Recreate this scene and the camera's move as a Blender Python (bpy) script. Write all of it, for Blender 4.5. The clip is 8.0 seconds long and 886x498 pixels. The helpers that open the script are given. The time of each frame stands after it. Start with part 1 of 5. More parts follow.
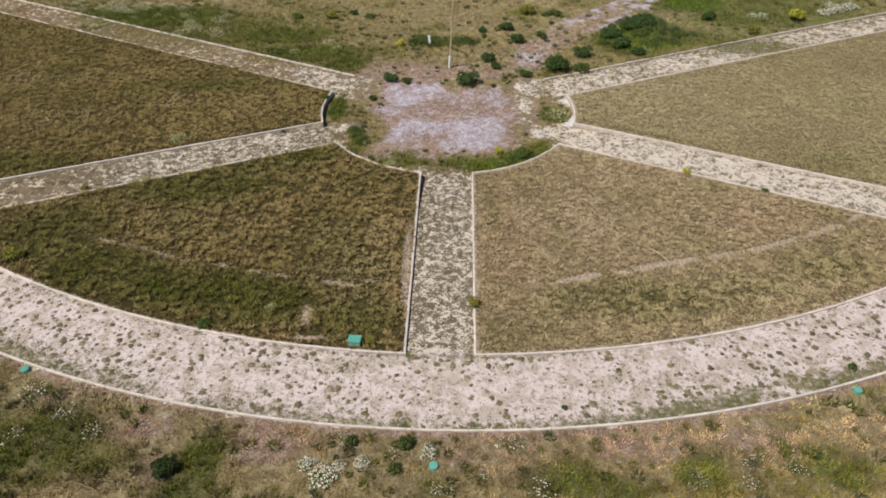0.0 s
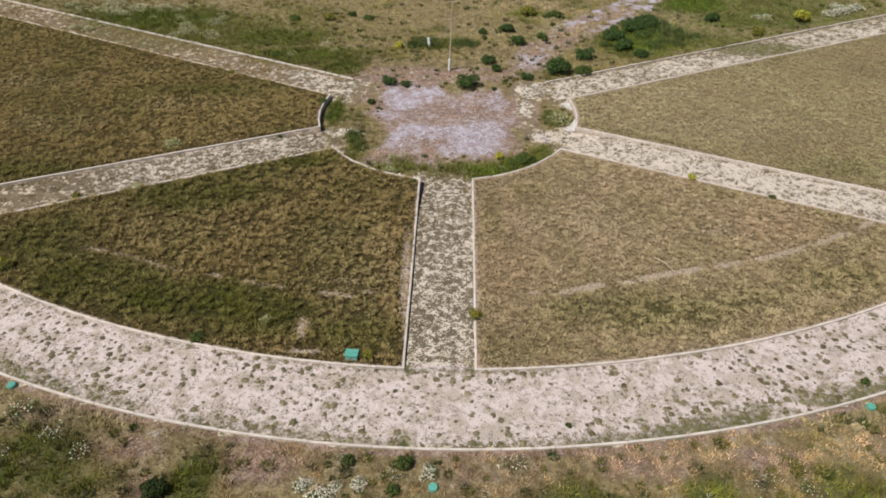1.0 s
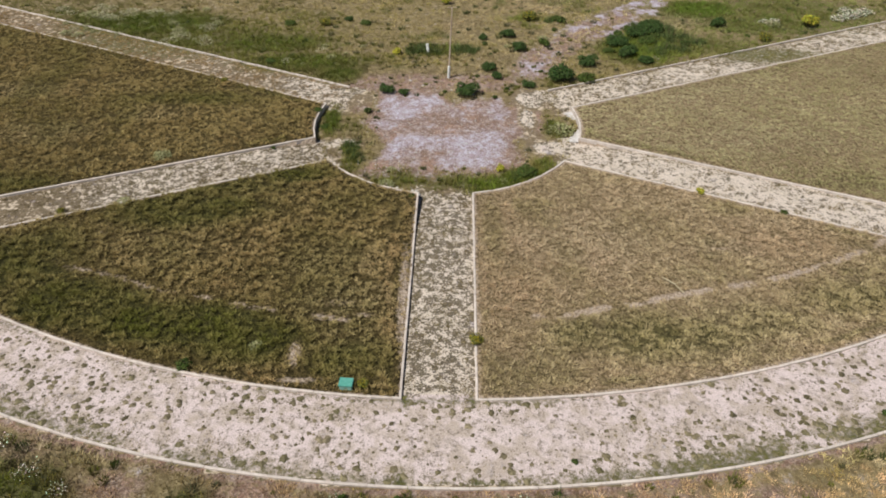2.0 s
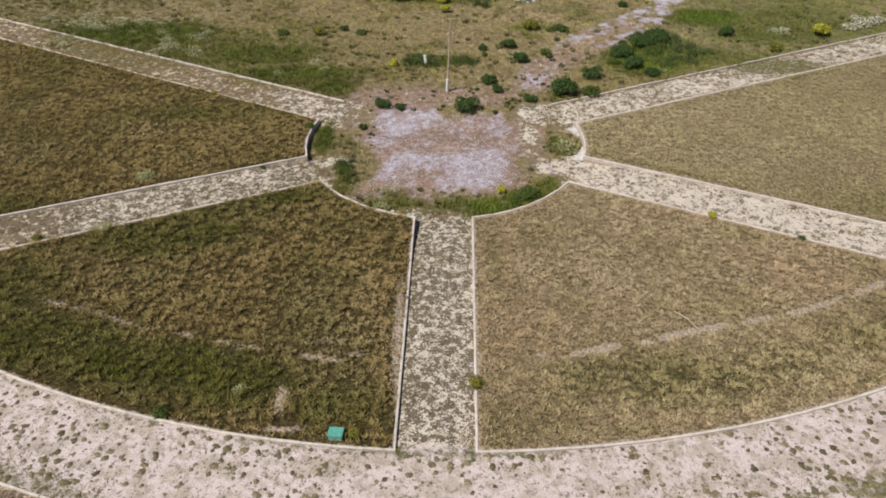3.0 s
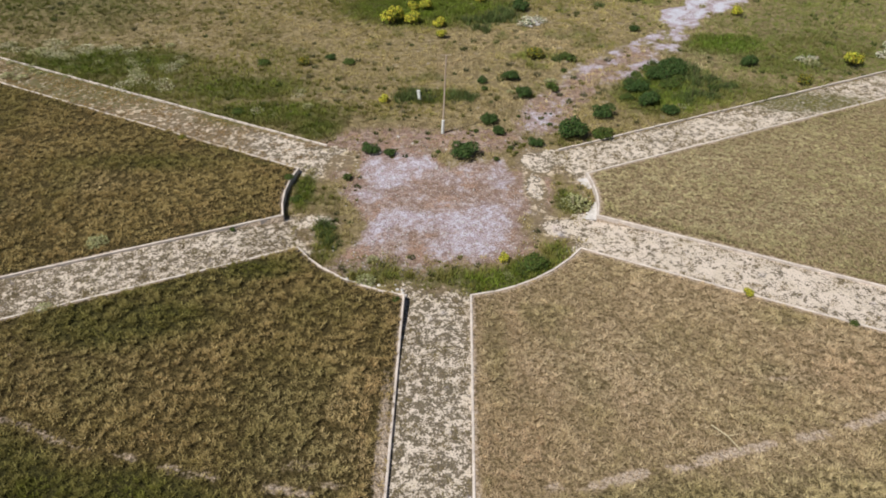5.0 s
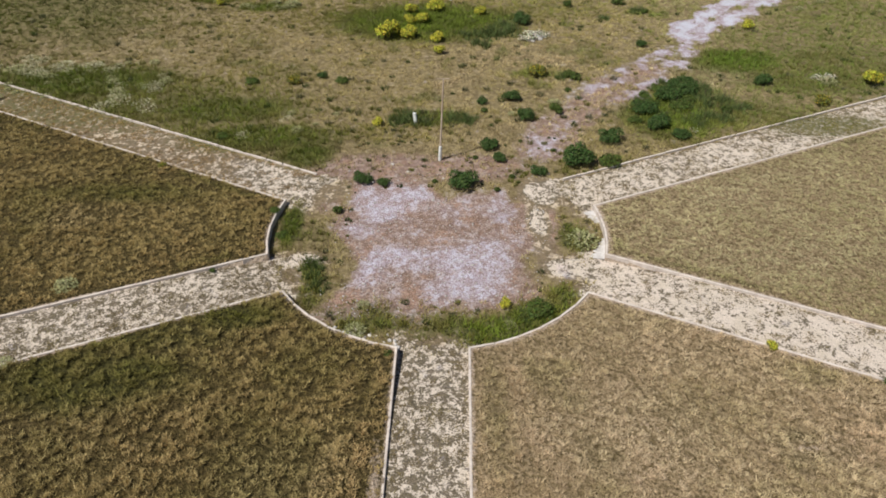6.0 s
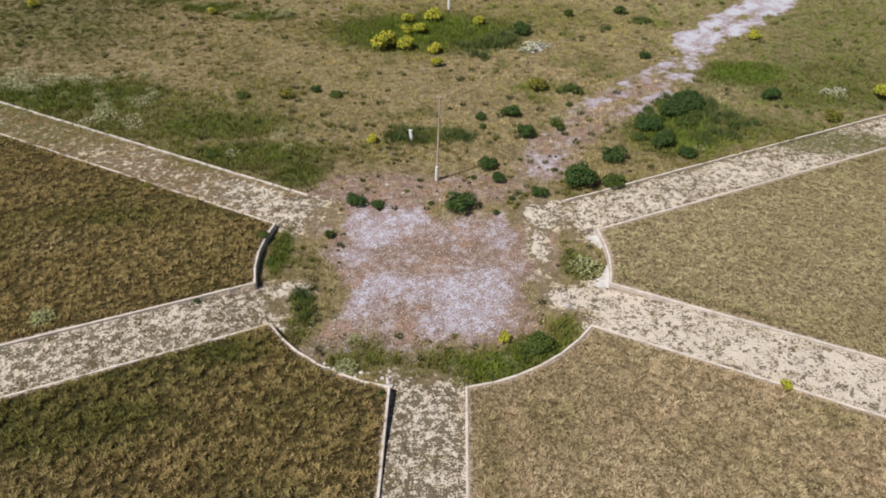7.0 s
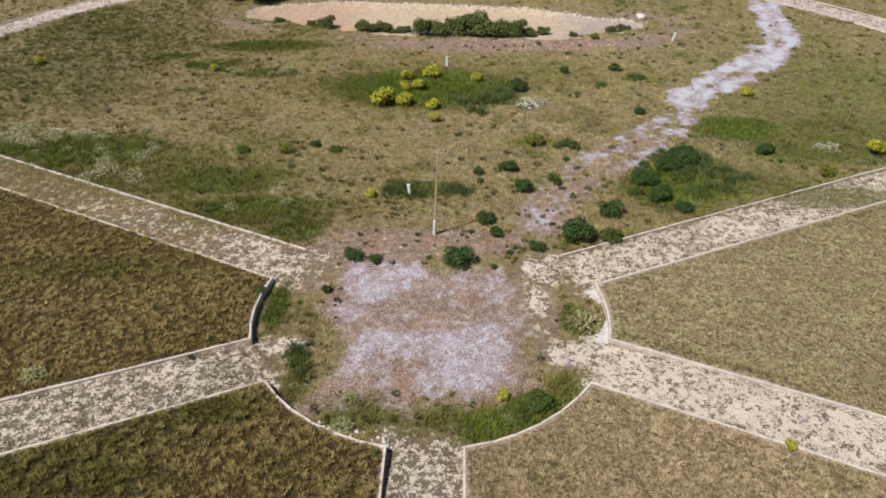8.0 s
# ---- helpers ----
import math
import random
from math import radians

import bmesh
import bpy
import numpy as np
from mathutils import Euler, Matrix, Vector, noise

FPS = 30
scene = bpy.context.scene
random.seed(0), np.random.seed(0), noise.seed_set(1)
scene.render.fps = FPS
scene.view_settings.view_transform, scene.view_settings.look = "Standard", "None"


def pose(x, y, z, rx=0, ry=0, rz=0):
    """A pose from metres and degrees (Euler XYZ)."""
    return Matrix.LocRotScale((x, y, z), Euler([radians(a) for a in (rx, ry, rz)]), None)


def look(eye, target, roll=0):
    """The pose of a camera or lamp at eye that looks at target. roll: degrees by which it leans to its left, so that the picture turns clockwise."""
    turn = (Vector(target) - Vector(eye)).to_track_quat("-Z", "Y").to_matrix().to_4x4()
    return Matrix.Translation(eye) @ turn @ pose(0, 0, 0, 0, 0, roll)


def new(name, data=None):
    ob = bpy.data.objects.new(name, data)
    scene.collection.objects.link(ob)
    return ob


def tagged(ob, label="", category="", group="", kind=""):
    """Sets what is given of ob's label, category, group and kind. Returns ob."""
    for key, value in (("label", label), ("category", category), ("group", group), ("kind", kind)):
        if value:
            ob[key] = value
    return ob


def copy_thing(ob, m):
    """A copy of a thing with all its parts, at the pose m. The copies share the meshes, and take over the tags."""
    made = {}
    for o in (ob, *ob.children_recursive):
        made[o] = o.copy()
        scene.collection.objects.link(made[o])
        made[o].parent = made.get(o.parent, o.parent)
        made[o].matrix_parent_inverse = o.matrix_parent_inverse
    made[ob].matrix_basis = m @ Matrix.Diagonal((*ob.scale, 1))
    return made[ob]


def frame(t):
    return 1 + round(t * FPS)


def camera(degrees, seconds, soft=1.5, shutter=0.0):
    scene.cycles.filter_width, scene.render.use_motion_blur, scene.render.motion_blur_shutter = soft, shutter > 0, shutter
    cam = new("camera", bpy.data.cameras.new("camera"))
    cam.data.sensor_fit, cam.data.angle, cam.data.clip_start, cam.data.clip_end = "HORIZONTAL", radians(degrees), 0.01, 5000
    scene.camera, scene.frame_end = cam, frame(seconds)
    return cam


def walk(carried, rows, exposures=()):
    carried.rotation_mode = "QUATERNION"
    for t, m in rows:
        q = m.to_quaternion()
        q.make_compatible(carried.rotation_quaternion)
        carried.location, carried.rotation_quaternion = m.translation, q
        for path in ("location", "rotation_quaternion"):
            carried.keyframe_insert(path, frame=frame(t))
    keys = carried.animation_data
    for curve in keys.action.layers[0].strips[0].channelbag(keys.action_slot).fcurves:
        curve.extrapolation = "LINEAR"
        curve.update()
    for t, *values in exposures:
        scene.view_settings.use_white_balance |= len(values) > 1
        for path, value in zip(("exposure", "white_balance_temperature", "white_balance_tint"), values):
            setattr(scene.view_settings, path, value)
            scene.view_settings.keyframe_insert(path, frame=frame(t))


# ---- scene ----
cam = camera(66.3, 8.0, soft=1.75)
METRES, EYE, TILT, LEAN, TURN = 14.22, 18.0, 0.0, 0.0, 0.0
ROWS = [
    (0.0, 0.0, 0.0, 0.0, -0.07, -38.63, 0.09),
    (0.5, 0.0002, 0.0249, -0.005, -0.09, -38.66, 0.11),
    (1.0, 0.0008, 0.0585, -0.0093, -0.11, -38.69, 0.13),
    (1.5, 0.0011, 0.1026, -0.0132, -0.13, -38.72, 0.13),
    (3.0, 0.0089, 0.3038, -0.0235, -0.22, -38.75, 0.21),
    (3.5, 0.013, 0.3876, -0.0257, -0.24, -38.75, 0.23),
    (4.0, 0.0171, 0.4779, -0.0269, -0.26, -38.78, 0.23),
    (4.5, 0.0216, 0.5716, -0.0278, -0.28, -38.78, 0.25),
    (6.0, 0.0372, 0.8594, -0.0276, -0.29, -38.82, 0.26),
    (6.5, 0.0431, 0.9435, -0.0245, -0.3, -38.81, 0.25),
    (7.0, 0.0484, 0.9793, -0.0236, -0.3, -38.79, 0.27),
    (7.5, 0.0513, 0.9898, -0.0217, -0.31, -37.95, 0.24),
    (8.0, 0.0521, 0.9935, -0.016, -0.36, -34.59, 0.19),
]
walk(cam, [(t, pose(0, 0, EYE, TILT, LEAN, TURN) @ pose(METRES * x, METRES * y, METRES * z, 90 + pitch, roll, yaw)) for t, x, y, z, yaw, pitch, roll in ROWS],
     exposures=((0.0, -0.05), (3.0, -0.07), (4.5, 0.0), (8.0, 0.0)))

# ---- light ----
SUN_AZ, SUN_EL = math.atan2(-0.54, -0.84), radians(57)
world = bpy.data.worlds.new("world")
scene.world = world
world.use_nodes = True
wn = world.node_tree.nodes
sky = wn.new("ShaderNodeTexSky")
sky.sky_type = "NISHITA"
sky.sun_disc = False
sky.sun_elevation = SUN_EL
sky.sun_rotation = math.pi / 2 - SUN_AZ
wn["Background"].inputs["Strength"].default_value = 0.052
world.node_tree.links.new(sky.outputs[0], wn["Background"].inputs["Color"])
sun_data = bpy.data.lights.new("sun", "SUN")
sun_data.energy, sun_data.angle, sun_data.color = 4.8, radians(0.5), (0.97, 0.958, 0.855)
sun = new("sun", sun_data)
sun_way = Vector((math.cos(SUN_AZ) * math.cos(SUN_EL), math.sin(SUN_AZ) * math.cos(SUN_EL), math.sin(SUN_EL)))
sun.matrix_world = look(sun_way * 60 + Vector((0, 40, 0)), (0, 40, 0))

# ---- plan ----
RNG = np.random.default_rng(7)
C0, R0 = (0.31, 35.73), 7.19          # round place in the middle
CR, R_IN, R_OUT = (1.05, 57.35), 40.87, 44.0   # ring road
Z_PLOT, Z_PATH, Z_RING, Z_MID, Z_FIELD, Z_LAND = -0.03, -0.12, -0.10, -0.36, -0.07, -0.10


def ray_to_ring(p, deg, r=R_IN):
    d = np.array([math.cos(radians(deg)), math.sin(radians(deg))])
    q = np.array(p) - CR
    b = q @ d
    return tuple(np.array(p) + d * (-b + math.sqrt(b * b - q @ q + r * r)))


# kerb lines: start by the round place, end at the ring road
LINES = {}
for key, p, deg in (("c_left", (-1.06, 28.62), -91.3), ("c_right", (1.42, 28.63), -91.55),
                    ("ll_up", (-6.66, 33.86), -158.75), ("ll_low", (-5.72, 31.65), -157.9),
                    ("rl_up", (7.2, 33.72), -25.2), ("rl_low", (6.14, 31.48), -25.75),
                    ("lu_up", (-5.5, 39.95), 153.1), ("lu_low", (-6.62, 37.85), 153.1),
                    ("ru_up", (6.3, 39.35), 23.2), ("ru_low", (7.3, 37.2), 22.9)):
    LINES[key] = (np.array(p), np.array(ray_to_ring(p, deg)))
PATHS = (("c_left", "c_right"), ("ll_up", "ll_low"), ("rl_low", "rl_up"), ("lu_up", "lu_low"), ("ru_low", "ru_up"))
PLOTS = (("c_left", "ll_low"), ("c_right", "rl_low"), ("ll_up", "lu_low"), ("rl_up", "ru_low"))


def side(key, x, y):
    """Signed distance to the left of a kerb line, seen going outwards, and the way along it."""
    a, b = LINES[key]
    d = (b - a) / np.linalg.norm(b - a)
    return d[0] * (y - a[1]) - d[1] * (x - a[0]), d[0] * (x - a[0]) + d[1] * (y - a[1])


def sstep(a, b, v):
    t = np.clip((v - a) / (b - a), 0, 1)
    return t * t * (3 - 2 * t)


def vnoise(x, y, scale, seed=0):
    """Smooth value noise from 0 to 1, cells of the given size in metres."""
    u, v = np.asarray(x) / scale + seed * 17.3 + 1000, np.asarray(y) / scale + seed * 9.1 + 1000
    i, j = np.floor(u).astype(np.int64), np.floor(v).astype(np.int64)
    f, g = u - i, v - j
    f, g = f * f * (3 - 2 * f), g * g * (3 - 2 * g)

    def h(a, b):
        n = (a * 374761393 + b * 668265263 + seed * 2246822519) & 0x7FFFFFFF
        n = ((n ^ (n >> 13)) * 1274126177) & 0x7FFFFFFF
        return ((n ^ (n >> 16)) & 0xFFFF) / 65535.0
    return (h(i, j) * (1 - f) + h(i + 1, j) * f) * (1 - g) + (h(i, j + 1) * (1 - f) + h(i + 1, j + 1) * f) * g


def fbm(x, y, scale, seed=0):
    return 0.55 * vnoise(x, y, scale, seed) + 0.3 * vnoise(x, y, scale * 0.47, seed + 3) + 0.15 * vnoise(x, y, scale * 0.21, seed + 5)


def blobs(x, y, rows):
    m = np.zeros_like(x)
    for cx, cy, rx, ry, s in rows:
        m = np.maximum(m, s * np.exp(-(((x - cx) / rx) ** 2 + ((y - cy) / ry) ** 2) ** 1.5 * 0.7))
    return m


def poly_dist(x, y, pts):
    d = np.full_like(x, 1e9)
    for (ax, ay), (bx, by) in zip(pts[:-1], pts[1:]):
        lx, ly = bx - ax, by - ay
        t = np.clip(((x - ax) * lx + (y - ay) * ly) / (lx * lx + ly * ly), 0, 1)
        d = np.minimum(d, np.hypot(x - ax - t * lx, y - ay - t * ly))
    return d


GREEN_FIELD = ((-0.4, 60.0, 6.8, 3.7, 1.0), (19.1, 53.0, 3.0, 1.9, 1.0), (-21.0, 50.5, 7.0, 2.6, 0.75), (-13.5, 69.4, 5.0, 1.4, 0.9), (-20.5, 67.2, 2.6, 0.9, 0.85), (-16.6, 65.2, 2.6, 1.0, 0.85), (-12.4, 63.2, 2.6, 1.0, 0.8),
               (-6.2, 41.7, 1.6, 1.3, 0.75), (0.0, 45.6, 2.2, 1.0, 0.7), (13.0, 46.0, 3.0, 3.0, 0.92), 
               (6.2, 51.2, 1.8, 0.8, 0.6), (22.5, 50.0, 5.0, 2.5, 0.6), (-20.7, 60.0, 1.6, 1.3, 0.5), (-11.5, 46.8, 5.0, 2.0, 0.7), (4.0, 49.0, 1.5, 1.0, 0.3),
               (-18.0, 47.5, 13.0, 4.5, 0.55), (-9.0, 43.6, 5.0, 1.8, 0.7), (16.0, 46.0, 7.0, 2.6, 0.55), (25.0, 52.0, 9.0, 6.0, 0.52), (-26.0, 72.0, 8.0, 6.0, 0.45), (8.0, 63.0, 7.0, 3.5, 0.45), (21.2, 44.6, 5.0, 1.7, 0.6), (30.0, 61.0, 8.0, 7.0, 0.45), (24.5, 57.0, 5.0, 3.0, 0.45), (-28.0, 63.0, 9.0, 8.0, 0.5), (-30.0, 74.0, 10.0, 6.0, 0.5), (-23.0, 60.5, 3.0, 1.5, 0.5))
GREEN_MIDDLE = ((-4.7, 33.0, 0.55, 1.0, 0.72), (-4.5, 31.9, 0.8, 1.0, 0.62), (-2.5, 30.5, 2.0, 1.0, 0.78), (-0.5, 30.2, 1.6, 0.9, 0.7), (1.0, 30.0, 1.2, 0.8, 0.66), (2.6, 29.7, 1.6, 0.9, 1.0), (4.2, 30.6, 1.4, 0.9, 1.0),
                (5.2, 31.6, 0.7, 0.7, 0.8), (6.2, 35.2, 0.8, 1.1, 0.7), (-6.1, 36.3, 0.5, 1.6, 0.9), (-4.9, 35.6, 1.3, 0.9, 0.45), (-4.3, 37.4, 0.9, 0.5, 0.35))
GREEN_SOUTH = ((-13.2, 12.8, 3.0, 1.5, 0.85), (-10.6, 12.2, 1.5, 0.9, 0.6), (-7.4, 12.4, 0.9, 1.3, 0.8), (-7.6, 11.2, 1.4, 0.7, 0.65), (-0.8, 11.2, 1.0, 0.8, 0.55), (3.7, 11.5, 1.5, 0.9, 0.75), (8.0, 11.7, 1.2, 0.9, 0.75),
               (12.0, 12.0, 1.3, 1.0, 0.85), (5.6, 11.0, 1.6, 0.7, 0.6), (-15.5, 14.0, 2.0, 1.0, 0.5), (10.0, 11.2, 1.5, 0.6, 0.5), (-4.6, 13.2, 0.7, 0.4, 0.35))
# reddish bleached grass
ROSE = ((-9.9, 13.5, 1.4, 0.7, 1.0), (-5.6, 12.9, 1.7, 1.0, 1.0), (-8.9, 12.0, 0.6, 0.9, 0.9), (1.2, 12.4, 2.6, 0.9, 0.8), (-1.2, 11.3, 0.9, 0.8, 0.8), (6.2, 12.8, 2.6, 0.8, 0.9), (10.0, 13.0, 2.4, 0.8, 0.9), (-13.0, 14.8, 2.0, 0.6, 0.7), (-10.2, 11.2, 1.6, 0.6, 0.5), (13.5, 13.2, 1.5, 1.0, 0.7),
        (-11.0, 55.0, 8.5, 3.0, 0.8), (-2.5, 50.0, 5.0, 3.0, 0.8), (-6.0, 47.0, 3.0, 1.6, 0.5), (7.0, 69.4, 13.0, 2.2, 1.0), (6.0, 54.0, 5.0, 2.0, 0.6), (15.5, 50.5, 3.0, 1.6, 0.7), (4.0, 43.5, 2.0, 1.6, 0.6), (-2.0, 42.0, 3.0, 1.4, 0.6), (13.0, 67.0, 5.0, 3.0, 0.5), (-22.0, 56.5, 6.0, 2.6, 0.85), (-26.0, 63.5, 4.0, 2.5, 0.7), (-17.0, 68.6, 2.0, 0.6, 0.6), (8.6, 47.0, 2.6, 2.2, 0.6))
GREEN_PLOTS = ((-14.2, 21.2, 3.2, 1.5, 0.8), (-9.6, 20.1, 3.4, 1.2, 1.0), (-6.8, 19.2, 2.4, 1.1, 0.9), (-3.4, 18.3, 1.8, 1.2, 0.6), (-17.0, 23.6, 2.6, 2.4, 0.7),
               (-10.8, 29.2, 3.6, 0.9, 0.8), (-7.4, 30.2, 2.2, 0.8, 0.75), (-13.3, 28.0, 1.8, 0.5, 0.7), (-11.5, 27.4, 3.8, 1.6, 0.75), (-8.0, 28.9, 1.0, 0.5, 0.5),
               (7.5, 19.4, 4.0, 1.5, 0.7), (11.0, 20.2, 3.5, 1.3, 0.5), (16.0, 21.4, 3.0, 1.4, 0.55), (8.6, 25.6, 2.6, 1.8, 0.4), (2.2, 26.0, 0.5, 3.0, 0.4), (10.5, 22.8, 3.0, 0.9, 0.35),
               (-21.0, 29.4, 3.4, 1.0, 0.75), (-14.5, 38.4, 4.5, 0.9, 0.6), (20.0, 29.3, 5.0, 1.4, 0.4), (17.5, 42.0, 6.0, 1.0, 0.3), (22.0, 34.5, 6.0, 2.0, 0.25))
# bleached and reddish dry stretches of the plots
PALE_PLOTS = ((6.2, 25.0, 2.2, 1.8, 0.8), (11.6, 24.4, 1.2, 0.5, 0.9), (-25.0, 39.5, 3.0, 1.0, 0.8), (-21.3, 34.4, 2.4, 1.0, 0.8), (-16.0, 36.6, 2.0, 0.8, 0.6), (-3.4, 21.2, 1.9, 1.2, 0.95), (-4.2, 23.4, 2.0, 1.4, 0.6), (-3.0, 19.4, 1.3, 0.9, 0.5), (-11.5, 24.5, 2.5, 1.2, 0.25),
              (17.0, 33.5, 4.0, 1.5, 0.5), (13.0, 38.5, 3.0, 1.5, 0.5))
RUSTY_PLOTS = ((2.7, 21.6, 1.5, 3.0, 1.0), (14.5, 24.6, 3.2, 1.0, 0.9), (4.6, 23.2, 2.6, 1.6, 0.6), (-1.9, 22.0, 0.45, 3.6, 1.0), (-14.8, 20.2, 1.3, 0.5, 0.9), (-12.5, 19.3, 1.6, 0.4, 0.8), (3.2, 26.8, 1.6, 1.4, 0.6), (15.5, 20.9, 2.5, 0.7, 0.6),
               (-7.0, 25.0, 3.0, 2.0, 0.35), (-20.0, 35.5, 6.0, 3.0, 0.35), (20.5, 31.5, 4.0, 1.0, 0.5), (9.0, 38.3, 2.0, 1.0, 0.4), (5.0, 17.6, 4.0, 0.5, 0.5), (-5.5, 17.2, 3.5, 0.35, 0.7))
LILAC = ((-2.4, 37.7, 1.1, 1.0, 1.0), (-0.5, 38.3, 1.6, 0.5, 0.75), (1.5, 38.3, 1.6, 0.4, 0.5), (3.3, 37.3, 0.5, 1.2, 0.65), (-3.3, 35.9, 0.6, 0.5, 0.5), (-3.0, 33.3, 1.0, 0.8, 1.0),
         (-1.6, 34.1, 1.0, 0.5, 0.9), (0.7, 33.7, 1.6, 0.8, 0.9), (2.4, 33.9, 0.9, 1.0, 0.7), (1.5, 32.2, 1.5, 1.2, 1.0), (0.6, 31.2, 0.7, 0.5, 0.6), (2.7, 32.6, 0.7, 0.9, 0.75))
SAND_ENDS = ((5.2, 38.4, 1.2, 1.2, 0.95), (4.8, 36.4, 0.6, 1.8, 0.9), (4.8, 34.4, 0.6, 1.4, 0.75), (5.6, 33.3, 1.3, 0.9, 1.0), (-5.0, 38.6, 1.4, 1.0, 0.68), (-5.4, 33.8, 1.3, 0.7, 1.0), (0.0, 28.9, 0.9, 0.8, 0.6))
TRACK = ((33.4, 90.0), (32.7, 83.0), (30.8, 75.4), (28.6, 69.2), (24.9, 64.5), (20.2, 60.5), (17.6, 57.5))
RUT_WEST = ((15.5, 55.0), (12.6, 52.2), (9.9, 49.6), (8.0, 47.6), (5.9, 44.9), (4.9, 42.6), (4.4, 40.6))
RUT_EAST = ((15.9, 54.4), (14.2, 51.4), (12.0, 48.6), (10.3, 47.0), (8.3, 45.3), (6.2, 43.0), (5.2, 41.0))
RUT_MIDDLE = ((13.2, 51.4), (9.6, 48.0), (7.0, 45.2), (5.5, 42.2))


def region(x, y):
    """Where a place lies in the plan: middle, ring, path, plot, field, as masks from 0 to 1, and the distance out from the ring."""
    d0, dr = np.hypot(x - C0[0], y - C0[1]), np.hypot(x - CR[0], y - CR[1])
    middle = d0 < R0
    ring = (dr > R_IN) & (dr < R_OUT)
    path = np.full(x.shape, -9.0)
    for right, left in PATHS:
        a, along = side(right, x, y)
        b, _ = side(left, x, y)
        path = np.maximum(path, np.where(along > -2.5, np.minimum(a, -b), -9.0))
    up_l, _ = side("lu_up", x, y)
    up_r, _ = side("ru_up", x, y)
    field = (up_l < 0) & (up_r > 0) & (dr < R_IN) & ~middle & (y > 38.5)
    return d0, dr, middle, ring, path, field


def pit_shape(x, y):
    return np.sqrt(((x - 0.8) / 18.6) ** 2 + ((y - 77.5 + 0.13 * x) / 5.7) ** 2) + (fbm(x, y, 4.0, 21) - 0.5) * 0.34


def height(x, y):
    d0, dr, middle, ring, path, field = region(x, y)
    wave = (fbm(x, y, 9.0, 2) - 0.5) * 0.10 + (fbm(x, y, 1.3, 4) - 0.5) * 0.05
    z = np.full(x.shape, -0.62)
    on_path = sstep(-0.5, -0.3, path) * (dr < R_IN + 0.3)
    z_mid = Z_MID + 0.25 * sstep(36.6, 39.2, y)
    z_path = Z_PATH + (z_mid - Z_PATH) * (1 - sstep(6.8, 10.5, d0)) + (fbm(x, y, 0.8, 9) - 0.5) * 0.04
    z = np.where(field, Z_FIELD + wave * 1.3 + (z_mid - Z_FIELD) * (1 - sstep(7.0, 9.5, d0)), z)
    z = np.where(field, z - 0.6 * (1 - sstep(0.8, 1.0, pit_shape(x, y))), z)
    z = np.where(~field, z * (1 - on_path) + z_path * on_path, z)
    z = np.where(d0 < R0 + 0.3, z_mid + (fbm(x, y, 1.6, 6) - 0.5) * 0.08, z)
    z = np.where((dr > R_IN - 0.42) & (path < 0) & ~field, np.maximum(z, -0.14), z)
    z = np.where((dr > R_IN - 0.05), Z_RING + 0.045 * (1 - sstep(R_IN, R_IN + 0.5, dr)) + (fbm(x, y, 1.1, 8) - 0.5) * 0.03, z)
    z = np.where(dr > R_OUT - 0.02, Z_LAND + wave * np.clip(dr - R_OUT, 0, 1) + np.clip(dr - 60, 0, 400) * 0.004 * (fbm(x, y, 60.0, 1) - 0.35), z)
    return z


def ring_verge(x, y, dr):
    """How far grass has crept over the ring road from its kerbs, 0 to 1."""
    east = sstep(2.0, 9.0, x)
    inner = np.exp(-((dr - R_IN) / 0.32) ** 2) * sstep(0.35, 0.6, fbm(x, y, 1.6, 75)) * 0.8
    wide = 0.6 + 0.5 * east * sstep(17.0, 12.0, x) + 0.3 * sstep(-3.0, -7.0, x) + 0.15 * sstep(-9.0, -14.0, x)
    outer = np.exp(-((dr - R_OUT) / wide) ** 2) * sstep(0.2, 0.46, fbm(x, y, 1.4, 76)) * (0.85 + 0.15 * east)
    patch = blobs(x, y, ((-10.0, 17.4, 1.0, 0.5, 0.6), (-6.4, 16.4, 0.7, 0.5, 0.5), (-3.4, 16.1, 0.7, 0.4, 0.6), (7.4, 15.2, 2.2, 0.7, 0.5), (0.0, 16.2, 0.9, 0.6, 0.6))) * sstep(0.3, 0.55, fbm(x, y, 0.8, 77))
    return np.clip(np.maximum(np.maximum(inner, outer), patch), 0, 1)


